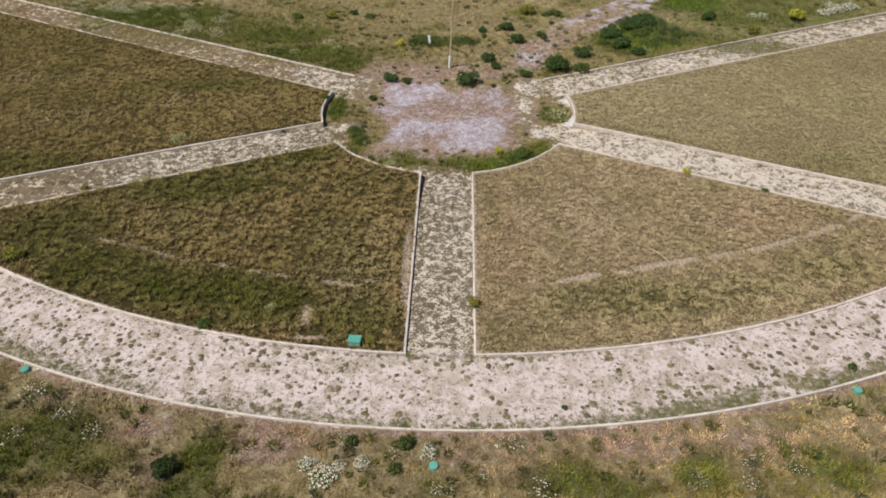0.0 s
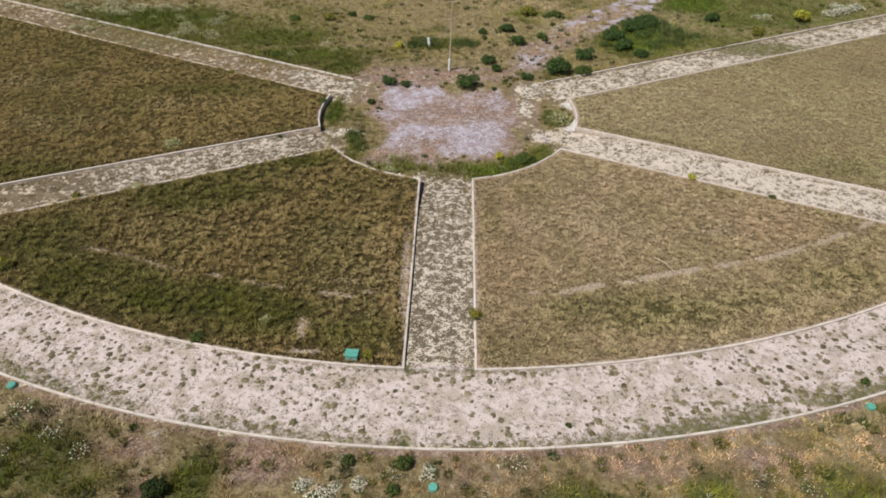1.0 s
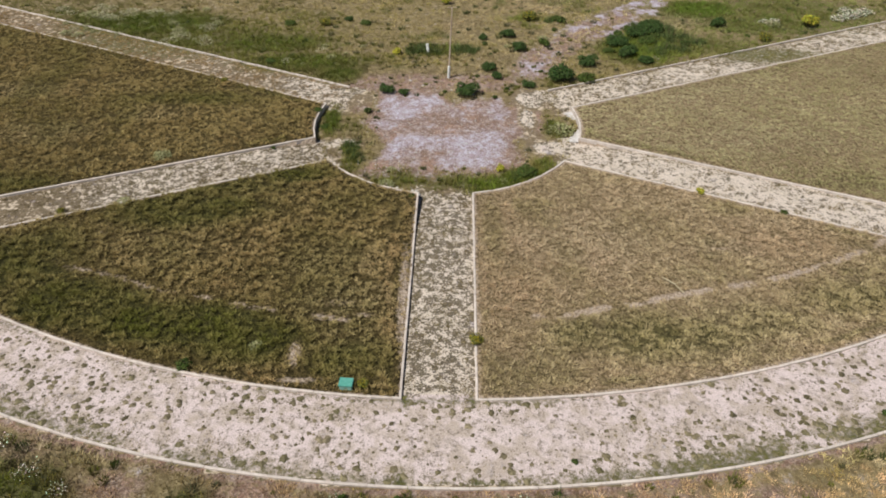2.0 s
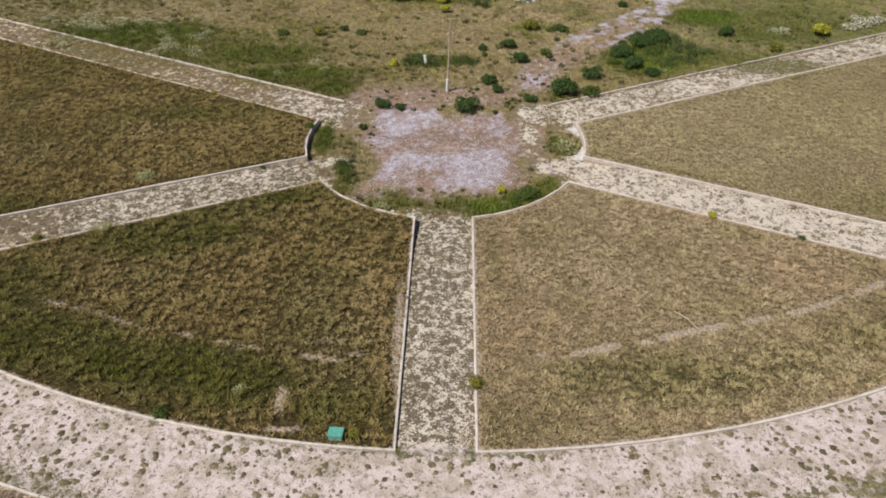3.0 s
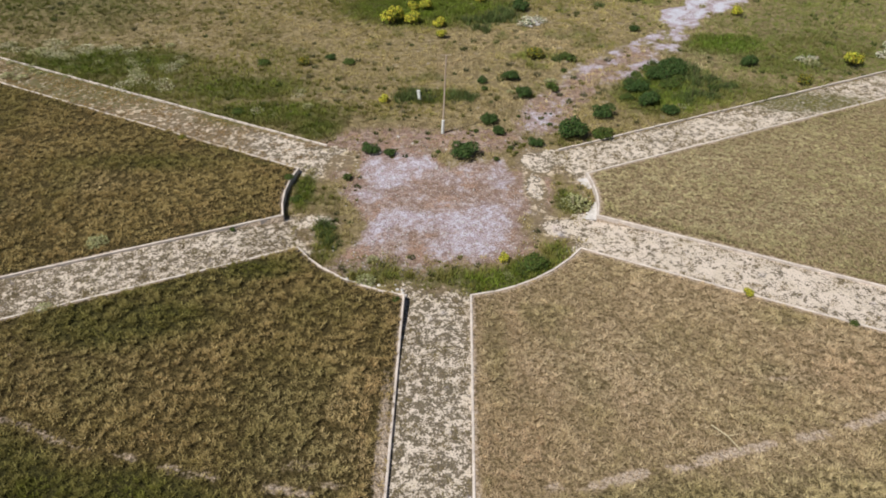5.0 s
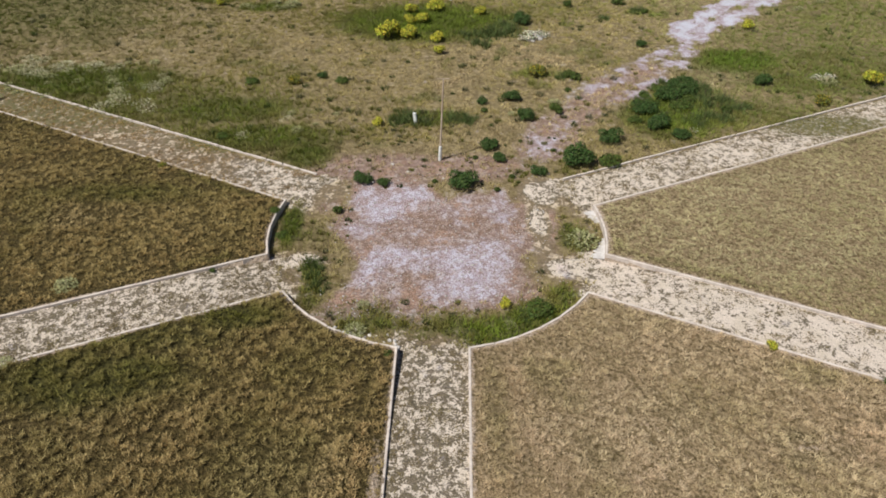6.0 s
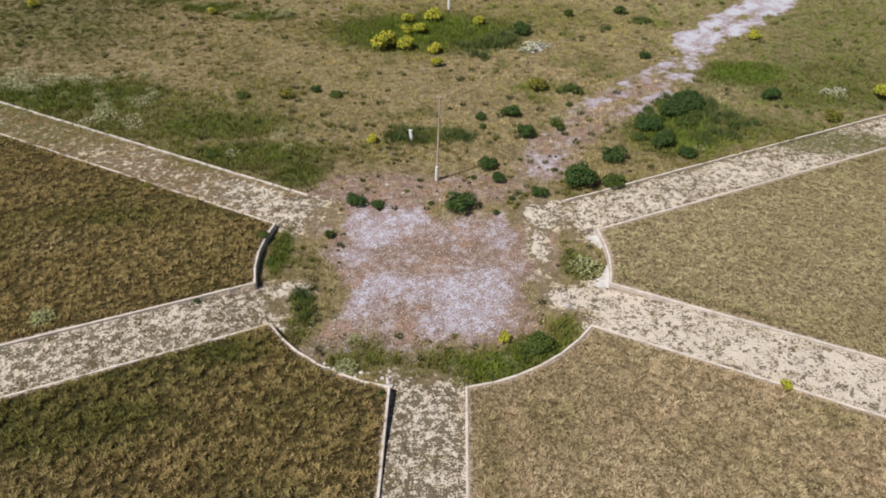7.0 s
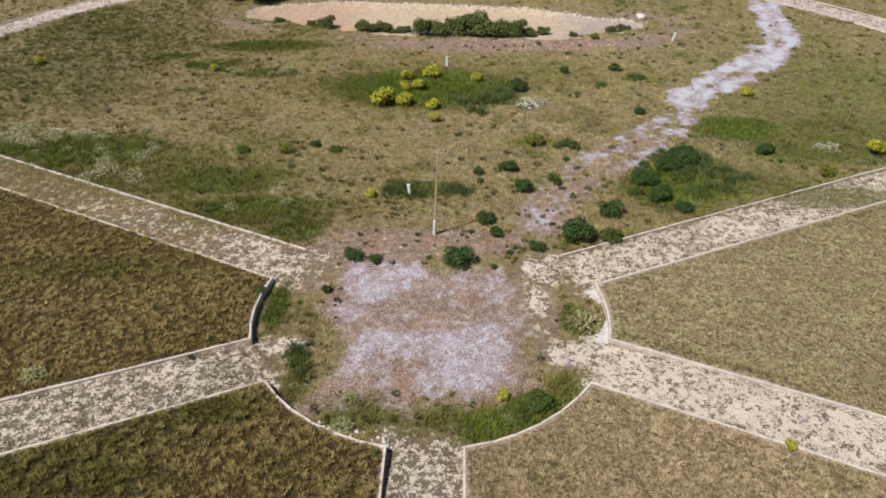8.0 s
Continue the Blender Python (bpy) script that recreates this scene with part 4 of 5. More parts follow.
def path_weeds():
    x, y = scatter(60, -55, 55, 8, 92)
    d0, dr, middle, ring, path, field = region(x, y)
    on = (path > 0.05) & (dr < R_IN) & (d0 > R0 - 0.8) & ~field
    x, y, path = x[on], y[on], path[on]
    lush = zones(x, y)[:, 2]
    patch = fbm(x, y, 0.55, 71) + 0.3 * sstep(0.4, 0.7, lush) + 0.34 * np.exp(-(path / 0.3) ** 2) - 0.1 * ((x > 3) & (y < 36))
    keep = RNG.uniform(0, 1, len(x)) < sstep(0.42, 0.62, patch)
    x, y, lush = x[keep], y[keep], lush[keep]
    tint = grass_tint(0.02 + 0.5 * sstep(0.4, 0.7, lush) + 0.3 * (fbm(x, y, 2.0, 72) - 0.4), len(x), dry=(0.15, 0.11, 0.055), pale=(0.27, 0.20, 0.115))
    tint = tint * np.where(((x < -6) & (y > 37.2))[:, None], np.array([1.5, 1.26, 1.05])[None], 1.0)
    v, c = blades(x, y, height(x, y), 0.10, 0.035 + 0.045 * RNG.uniform(0, 1, len(x)), 0.04, 9, tint, 1.4)
    stuff("path_weeds", v, c, "low brown weeds growing through the sandy paths", "weeds")
    # rosettes spaced out over the ring road, thicker along its kerbs
    gx2, gy2 = [g.ravel() for g in np.meshgrid(np.arange(-50, 50, 0.25), np.arange(10, 90, 0.25), indexing="ij")]
    x, y = gx2 + RNG.uniform(-0.17, 0.17, len(gx2)), gy2 + RNG.uniform(-0.17, 0.17, len(gx2))
    d0, dr, middle, ring, path, field = region(x, y)
    on = ring & (dr > R_IN + 0.06) & (dr < R_OUT - 0.06) & in_view_fan(x, y)
    x, y, dr = x[on], y[on], dr[on]
    verge = ring_verge(x, y, dr)
    keep = RNG.uniform(0, 1, len(x)) < 0.16 + 0.8 * sstep(0.34, 0.6, fbm(x, y, 1.2, 73)) + 0.6 * verge + 0.25 * sstep(-8.0, -14.0, x) + 0.2 * sstep(8.0, 13.0, x)
    x, y, verge = x[keep], y[keep], verge[keep]
    size = (0.25 + 0.95 * RNG.uniform(0, 1, len(x)) ** 2.4) * (1 + 0.2 * verge)
    tint = lerp((0.10, 0.082, 0.046), (0.25, 0.20, 0.132), RNG.uniform(0, 1, len(x)))
    tint = tint * (1 - 0.4 * verge[:, None]) + np.array((0.19, 0.175, 0.075)) * 0.4 * verge[:, None]
    v1, c1 = leaf_mats(x, y, height(x, y), 0.13 * size, tint)
    v2, c2 = blades(x, y, height(x, y), 0.11 * size, 0.05 * size, 0.035, 14, tint, 1.2)
    # dry grass creeping in from the kerbs
    x, y = scatter(70, -30, 30, 10, 30)
    d0, dr, middle, ring, path, field = region(x, y)
    keep = ring & (dr > R_IN + 0.03) & (dr < R_OUT - 0.03)
    x, y, dr = x[keep], y[keep], dr[keep]
    keep = RNG.uniform(0, 1, len(x)) < 1.1 * ring_verge(x, y, dr)
    x, y = x[keep], y[keep]
    tint = lerp((0.13, 0.117, 0.04), (0.34, 0.275, 0.15), np.clip(1.6 * vnoise(x, y, 0.5, 78) - 0.3, 0, 1))
    v3, c3 = blades(x, y, height(x, y), 0.08, 0.03 + 0.06 * RNG.uniform(0, 1, len(x)), 0.026, 8, tint, 1.0)
    v, c = np.concatenate([v1, v2, v3]), np.concatenate([c1, c2, c3])
    stuff("road_weeds", v, c, "small dark weed clumps dotting the pale ring road", "weeds")


path_weeds()


def meadow_weeds():
    """Scattered small weeds in the meadow: dark green, olive and pale dry ones."""
    x, y = scatter(0.8, -55, 55, 6, 92)
    xs, ys = scatter(3.2, -18, 18, 8, 15)
    xm, ym = scatter(3.0, -7, 10, 29.5, 47)
    x, y = np.concatenate([x, xs, xm]), np.concatenate([y, ys, ym])
    d0, dr, middle, ring, path, field = region(x, y)
    zn = zones(x, y)
    rim = (d0 < R0 - 0.2) & ((np.abs(x - 0.4) > 3.9) | (np.abs(y - 35.1) > 3.7))
    keep = ((field & (path < -0.1)) | (dr > R_OUT + 0.3) | rim) & (zn[:, 0] < 0.5) & (zn[:, 1] < 0.8) & (RNG.uniform(0, 1, len(x)) < 0.35 + 0.5 * fbm(x, y, 4.0, 81))
    x, y = x[keep], y[keep]
    kind = np.where(y < 15, RNG.choice(4, len(x), p=(0.1, 0.45, 0.25, 0.2)), RNG.choice(4, len(x), p=(0.2, 0.35, 0.3, 0.15)))
    cols = np.array([(0.06, 0.085, 0.022), (0.15, 0.15, 0.03), (0.40, 0.33, 0.20), (0.10, 0.10, 0.05)])[kind]
    size = RNG.uniform(0.5, 1.3, len(x)) ** 1.5 * np.where(kind == 2, 0.65, 1.0) * np.where((y > 29) & (y < 44), 0.7, 1.0)
    v, c = blades(x, y, height(x, y), 0.14 * size, 0.22 * size, 0.034, 54, cols, 0.6)
    stuff("meadow_weeds", v, c, "scattered green and pale dry weeds in the meadow", "weeds")


meadow_weeds()


def loose_stones():
    """Scattered pale stones on the gravel place and along the track."""
    rng = np.random.default_rng(12)
    x, y = rng.uniform(-5, 36, 60000), rng.uniform(30, 90, 60000)
    x2, y2 = rng.uniform(-5, 6, 11000), rng.uniform(30.5, 40.5, 11000)
    x, y = np.concatenate([x, x2]), np.concatenate([y, y2])
    x3, y3 = rng.uniform(-6, 20, 2600), rng.uniform(67.4, 71.8, 2600)
    x, y = np.concatenate([x, x3]), np.concatenate([y, y3])
    zn = zones(x, y)
    zn[-len(x3):, 1] = 0.5 * blobs(x3, y3, ((7.0, 69.8, 11.0, 1.7, 1.0),))
    keep = rng.uniform(0, 1, len(x)) < np.clip(zn[:, 1] * 0.5 + zn[:, 3] * 0.13 * (np.hypot(x - C0[0], y - C0[1]) < 7.5), 0, 1)
    x, y = x[keep], y[keep]
    base = np.array([(1, 0, 0), (0, 1, 0), (-1, 0, 0), (0, -1, 0), (0, 0, 0.8), (0, 0, -0.8)], np.float32)
    tri = np.array([(0, 1, 4), (1, 2, 4), (2, 3, 4), (3, 0, 4), (1, 0, 5), (2, 1, 5), (3, 2, 5), (0, 3, 5)])
    n = len(x)
    s = 0.014 + 0.042 * rng.uniform(0, 1, n) ** 4
    v = base[None] * s[:, None, None] * rng.uniform(0.6, 1.3, (n, 6, 3))
    a = rng.uniform(0, 6.28, n)
    vx = v[..., 0] * np.cos(a)[:, None] - v[..., 1] * np.sin(a)[:, None] + x[:, None]
    vy = v[..., 0] * np.sin(a)[:, None] + v[..., 1] * np.cos(a)[:, None] + y[:, None]
    vz = v[..., 2] + height(x, y)[:, None] + s[:, None] * 0.3
    verts = np.stack([vx, vy, vz], -1).reshape(-1, 3)
    faces = (np.arange(n)[:, None, None] * 6 + tri[None]).reshape(-1, 3)
    ob = new("loose_stones", mesh_np("loose_stones", verts, faces, M_STONE))
    tagged(ob, "pale loose stones scattered over gravel and bare soil", "stones", kind="stuff")


loose_stones()


# ---- bushes and weeds ----
def ground_z(x, y):
    X1, Y1 = np.array([float(x)]), np.array([float(y)])
    d0, dr, middle, ring, path, field = region(X1, Y1)
    plot = (path < 0) & (dr < R_IN) & (d0 > R0) & ~field
    return float(np.where(plot, plot_height(X1, Y1), height(X1, Y1))[0])


def leaf_cloud(rng, lumps, count, size, tint, up=0.3, shape=1.6):
    """Diamond leaves over the shells of the lumps (x, y, z, r)."""
    lumps = np.array(lumps)
    w = lumps[:, 3] ** 2
    k = rng.choice(len(lumps), count, p=w / w.sum())
    d = rng.normal(size=(count, 3))
    d[:, 2] = np.abs(d[:, 2]) * 1.1 - 0.25
    d /= np.linalg.norm(d, axis=1)[:, None]
    p = lumps[k, :3] + d * (lumps[k, 3] * rng.uniform(0.55, 1.18, count) ** 0.8)[:, None]
    p[:, 2] = np.maximum(p[:, 2], 0.01)
    nrm = d + rng.normal(0, 0.5, (count, 3)) + np.array([0, 0, up])
    nrm /= np.linalg.norm(nrm, axis=1)[:, None]
    t = np.cross(nrm, rng.normal(size=(count, 3)))
    t /= np.linalg.norm(t, axis=1)[:, None]
    b = np.cross(nrm, t)
    s = size * rng.uniform(0.6, 1.3, count)[:, None]
    v = np.stack([p - t * s * shape / 2, p - b * s / 2, p + t * s * shape / 2, p + b * s / 2], 1)
    col = np.asarray(tint)[None] * rng.uniform(0.7, 1.3, (count, 1)) * (0.8 + 0.4 * rng.uniform(0, 1, (count, 3)) * np.array([1, 1, 0.6]))
    return v.reshape(-1, 3), np.arange(count * 4).reshape(-1, 4), np.repeat(col, 4, axis=0)


def stems_part(thing, lumps, r=0.02):
    bm = bmesh.new()
    for x, y, z, q in lumps:
        frustum(bm, (x * 0.15, y * 0.15, -0.03), (x * 0.9, y * 0.9, z), r, r * 0.4, 5)
    part("stems", bm, M_STEM, thing)


def lump_set(rng, n, flat=0.75, spread=0.30, r=(0.15, 0.24)):
    out = [(0, 0, 0.28 * flat, 0.26)]
    for i in range(n):
        a, d = 2 * math.pi * i / n + rng.uniform(-0.4, 0.4), spread * rng.uniform(0.6, 1.1)
        q = rng.uniform(*r)
        out.append((d * math.cos(a), d * math.sin(a), max(q * 0.5, flat * rng.uniform(0.18, 0.42)), q))
    return out


def bush_kind(name, label, category, group, seed, leaf, size, count, flat=0.75, flower=None, flowers=0, flower_size=0.05, n=7, shape=1.6, spread=0.30, r=(0.15, 0.24)):
    """A bush about one metre across, built at the origin."""
    rng = np.random.default_rng(seed)
    thing = tagged(new(name), label, category, group=group)
    lumps = lump_set(rng, n, flat, spread, r)
    stems_part(thing, lumps)
    v, f, c = leaf_cloud(rng, lumps, count, size, leaf, shape=shape)
    tagged(part("foliage", mesh_np("foliage", v, f, M_LEAF, c), parent=thing), kind="stuff")
    if flower:
        top = [(x, y, z + 0.03, q) for x, y, z, q in lumps]
        v, f, c = leaf_cloud(rng, top, flowers, flower_size, flower, up=0.9, shape=1.0)
        tagged(part("blossom", mesh_np("blossom", v, f, M_FLOWER, c), parent=thing), kind="stuff")
    return thing


def plant_all(kinds, places, rng, squash=(0.9, 1.1), lift=0.0):
    """First places take the built things, the rest are copies: (x, y, width)."""
    for i, (x, y, w) in enumerate(places):
        m = Matrix.Translation((x, y, ground_z(x, y) + lift)) @ Matrix.Rotation(rng.uniform(0, 6.28), 4, "Z") @ Matrix.Diagonal((w, w, w * rng.uniform(*squash), 1))
        if i < len(kinds):
            kinds[i].matrix_basis = m
        else:
            copy_thing(kinds[i % len(kinds)], Matrix.Identity(4)).matrix_basis = m


prng = random.Random(3)
DARK = (0.058, 0.098, 0.028)
dark_bushes = [bush_kind("bush", "rounded dark green leafy bush on the dry meadow", "bush", "dark green bushes", 100 + i, DARK, 0.042, 2600, 0.85, n=9, spread=0.36, r=(0.10, 0.25)) for i in range(4)]
plant_all(dark_bushes, ((-3.2, 39.4, 0.9), (-2.2, 39.1, 0.6), (1.5, 39.0, 1.4), (3.4, 41.2, 0.75), (5.2, 40.0, 0.8), (2.9, 42.4, 0.95), (2.8, 47.3, 0.65),
                        (4.5, 47.7, 1.1), (5.1, 45.5, 1.0), (7.3, 40.9, 1.65), (9.2, 43.0, 1.3), (12.0, 44.3, 1.35), (11.7, 46.1, 1.4), (13.3, 47.7, 1.45),
                        (14.7, 48.3, 1.2), (19.5, 49.5, 1.15), (13.7, 55.4, 0.75), (-6.6, 50.8, 0.65), (6.2, 59.6, 1.35), (13.0, 43.3, 1.0), (14.3, 49.3, 0.95), (15.1, 49.9, 0.8)), prng)
small_weeds = [bush_kind("weed", "small dark green weed growing in bare soil", "weed", "small green weeds", 120 + i, (0.065, 0.09, 0.022), 0.09, 320, 0.7, n=5) for i in range(2)]
plant_all(small_weeds, ((3.1, 38.6, 0.4), (3.9, 39.6, 0.4), (7.0, 46.1, 0.65), (2.9, 46.3, 0.5), (-4.2, 37.2, 0.6), (0.2, 39.3, 0.35), (-1.2, 12.75, 0.65), (-1.5, 11.9, 0.5),
                        (-2.9, 12.9, 0.5), (-8.9, 18.0, 0.6), (4.0, 14.2, 0.28), (2.2, 41.4, 0.35), (4.6, 43.0, 0.3), (6.2, 42.0, 0.35), (3.2, 44.6, 0.35), (7.9, 48.8, 0.5),
                        (-1.4, 28.3, 0.4), (15.3, 26.9, 0.4), (16.2, 46.0, 0.8), (14.3, 15.9, 0.4), (-8.7, 32.95, 0.35), (8.6, 50.4, 0.9), (10.0, 63.0, 1.0), (13.8, 63.5, 1.1)), prng)
light_bushes = [bush_kind("leafy_weed", "bright green leafy weed clump", "weed", "leafy weed clumps", 140 + i, (0.08, 0.112, 0.026), 0.05, 1600, 0.7, n=9) for i in range(3)]
plant_all(light_bushes, ((4.1, 30.65, 1.2), (8.8, 40.8, 1.2), (-6.4, 35.5, 0.6), (-6.9, 36.9, 0.5), 
                         (13.1, 48.9, 0.9), (12.2, 48.0, 0.8), (14.4, 47.4, 1.1), (12.5, 45.2, 1.0), (13.8, 46.6, 1.2), (10.9, 45.0, 0.9), (12.4, 47.0, 1.0), (15.4, 61.7, 0.7), (8.2, 50.8, 1.0), (-5.4, 50.2, 0.9), (6.9, 46.6, 0.8), (-10.9, 43.7, 0.8), (-10.8, 50.2, 0.9)), prng, (0.6, 0.85))
south_bush = [bush_kind("bush", "dense dark shrub in the rough grass outside the ring road", "bush", "", 160, (0.03, 0.045, 0.012), 0.05, 1600, 0.9)]
plant_all(south_bush, ((-8.45, 11.85, 0.95),), prng)
YELLOW = (0.62, 0.56, 0.07)
brooms = [bush_kind("flowering_bush", "rounded bush covered in yellow flowers", "bush", "yellow flowering bushes", 180 + i, (0.17, 0.19, 0.035), 0.05, 900, 0.75, YELLOW, 1100, 0.055) for i in range(3)]
plant_all(brooms, ((-3.0, 57.1, 1.7), (-1.6, 61.7, 1.05), (0.1, 62.1, 1.4), (-1.6, 59.7, 1.05), (-0.7, 59.7, 1.1), (-1.6, 57.1, 1.4), (0.3, 56.5, 1.1), (0.4, 54.4, 0.8),
                   (3.4, 61.4, 1.05), (-2.9, 45.0, 0.7), (26.0, 49.5, 1.25), (21.8, 58.4, 0.95), (-30.0, 65.5, 1.0), (2.9, 31.0, 0.5), (12.05, 28.5, 0.45), (-16.1, 63.8, 0.75)), prng, (1.1, 1.4))
olive_brooms = [bush_kind("flowering_bush", "olive green bush with sparse yellow flowers", "bush", "sparse yellow bushes", 190 + i, (0.13, 0.13, 0.035), 0.06, 700, 0.7, (0.45, 0.37, 0.03), 260, 0.05) for i in range(2)]
plant_all(olive_brooms, ((1.2, 19.1, 0.62), (-17.2, 27.3, 0.45), (-18.0, 22.1, 0.95), (-2.65, 17.1, 0.5), (-13.1, 40.7, 0.5), (6.3, 50.9, 1.3), (-8.3, 50.1, 1.0), (22.0, 47.0, 1.1), (13.7, 71.0, 0.95)), prng)
HEADS = (0.86, 0.82, 0.72)
dense_whites = [bush_kind("flowering_weed", "low weed clump thick with small white flowers", "weed", "white flowering weeds", 200 + i, (0.10, 0.11, 0.05), 0.05, 320, 0.5, HEADS, 330, 0.055, n=9, spread=0.40) for i in range(2)]
plant_all(dense_whites, ((-3.6, 11.6, 0.85), (-4.15, 12.1, 0.55), (-3.2, 12.0, 0.45), (-0.45, 12.45, 0.6), (-2.5, 12.1, 0.5), (6.7, 56.9, 1.4), (7.4, 57.2, 1.1), (6.1, 56.6, 0.9), (28.5, 50.6, 1.1), (29.4, 51.0, 1.3), (30.3, 51.6, 1.4), (31.2, 52.1, 1.2), (29.9, 52.4, 1.0), (23.1, 50.2, 0.9), (23.9, 50.4, 0.7)), prng, (0.6, 0.9))
whites = [bush_kind("flowering_weed", "low green weed with scattered white flower heads", "weed", "white flowering weeds", 210 + i, (0.12, 0.12, 0.05), 0.045, 220, 0.45, HEADS, 60, 0.055, n=9, spread=0.46) for i in range(3)]
plant_all(whites, ((-1.45, 12.45, 0.55), (2.1, 12.7, 0.7), (7.7, 11.5, 0.5), (9.4, 12.1, 0.65), (10.8, 11.9, 0.55), (9.2, 11.4, 0.5), (2.8, 11.2, 0.8), (-0.1, 11.2, 0.5), (-13.8, 14.9, 0.8), (-12.4, 13.9, 0.7), (-13.6, 13.1, 0.6), (-11.2, 13.3, 0.6),
                   (15.4, 66.9, 0.9), (13.9, 44.0, 0.6), (-3.1, 13.0, 0.4), (1.2, 11.7, 0.5)), prng, (0.6, 0.9))


def tall_weed_kind(seed, label, tint):
    """A stand of upright stalks and blades about one metre across."""
    rng = np.random.default_rng(seed)
    thing = tagged(new("tall_weed"), label, "weed", group="tall green weeds")
    n = 26
    a, r = rng.uniform(0, 6.28, n), 0.62 * rng.uniform(0, 1, n) ** 0.7
    tops = 0.55 * (1 - 0.9 * r ** 2) * rng.uniform(0.4, 1.15, n)
    v, c = blades(r * np.cos(a), r * np.sin(a), np.full(n, -0.02), 0.11, tops, 0.035, 22, np.asarray(tint)[None] * rng.uniform(0.65, 1.3, (n, 1)) , 0.5, rng)
    tagged(part("foliage", mesh_np("foliage", v, np.arange(len(v)).reshape(-1, 3), M_LEAF, c), parent=thing), kind="stuff")
    bm = bmesh.new()
    for i in range(9):
        frustum(bm, (r[i] * 0.8 * math.cos(a[i]), r[i] * 0.8 * math.sin(a[i]), -0.03), (r[i] * math.cos(a[i]), r[i] * math.sin(a[i]), tops[i] * 1.05), 0.012, 0.005, 5)
    tagged(part("stalk", bm, M_STEM, thing), kind="stuff")
    return thing


tall_weeds = [tall_weed_kind(260 + i, "uneven stand of upright green weeds", (0.125, 0.165, 0.055)) for i in range(3)]
plant_all(tall_weeds, ((-1.7, 45.3, 1.2), (-1.0, 45.7, 1.3), (-0.5, 45.1, 1.0), (1.3, 45.5, 1.1), (2.0, 45.3, 1.0), (14.9, 45.5, 1.3), (14.1, 44.8, 1.1), (15.8, 45.2, 1.0), (17.1, 46.3, 1.1), (15.6, 47.2, 1.4), (16.5, 47.5, 1.1),
                       (12.6, 45.3, 1.0), (14.6, 48.6, 1.3), (15.2, 49.0, 1.1), (16.0, 48.6, 1.2), (11.8, 47.2, 0.9), (13.6, 49.6, 0.9), (13.8, 46.5, 1.1), (4.0, 57.5, 1.6), (4.9, 58.9, 1.5), (2.4, 57.2, 1.2), (5.3, 57.8, 1.4), (6.1, 60.4, 1.2), (3.4, 55.8, 1.3), (14.9, 61.8, 1.0), (12.2, 60.5, 0.8), (7.9, 50.7, 0.9), (6.4, 51.5, 0.9),
                       (-4.8, 33.5, 0.9), (-4.6, 32.9, 0.85), (-4.4, 32.3, 0.75), (4.2, 30.6, 0.9), (3.6, 30.4, 0.7)), prng, (0.8, 1.1))


def thistle_kind(seed, label, pale=(0.36, 0.36, 0.18), n=240, wide=0.48):
    """A spreading plant with long pale leaves in a rosette round short stalks, one metre across."""
    rng = np.random.default_rng(seed)
    thing = tagged(new("thistle"), label, "thistle", group="pale thistles")
    a, r = rng.uniform(0, 6.28, n), wide * rng.uniform(0, 1, n) ** 0.6
    ln, la, el = rng.uniform(0.08, 0.17, n), None, rng.uniform(0.1, 0.9, n)
    la = a + rng.normal(0, 0.7, n)
    p = np.stack([r * np.cos(a), r * np.sin(a), 0.04 + rng.uniform(0, 0.25, n) * (1 - r)], -1)
    d = np.stack([np.cos(la) * np.cos(el), np.sin(la) * np.cos(el), np.sin(el)], -1)
    s = np.stack([-np.sin(la), np.cos(la), np.zeros(n)], -1)
    w = rng.uniform(0.018, 0.036, n)[:, None]
    ln = ln[:, None]
    v = np.stack([p, p + d * ln * 0.45 - s * w, p + d * ln, p + d * ln * 0.45 + s * w], 1)
    v[:, 2, 2] -= 0.04
    col = np.asarray(pale)[None] * rng.uniform(0.6, 1.3, (n, 1))
    tagged(part("foliage", mesh_np("foliage", v.reshape(-1, 3), np.arange(n * 4).reshape(-1, 4), M_LEAF, np.repeat(col, 4, axis=0)), parent=thing), kind="stuff")
    bm = bmesh.new()
    for i in range(7):
        t, q = rng.uniform(0, 6.28), rng.uniform(0.05, 0.25)
        frustum(bm, (0.4 * q * math.cos(t), 0.4 * q * math.sin(t), -0.02), (q * math.cos(t), q * math.sin(t), rng.uniform(0.2, 0.4)), 0.014, 0.006, 5)
    tagged(part("stalk", bm, M_DRY, thing), kind="stuff")
    return thing


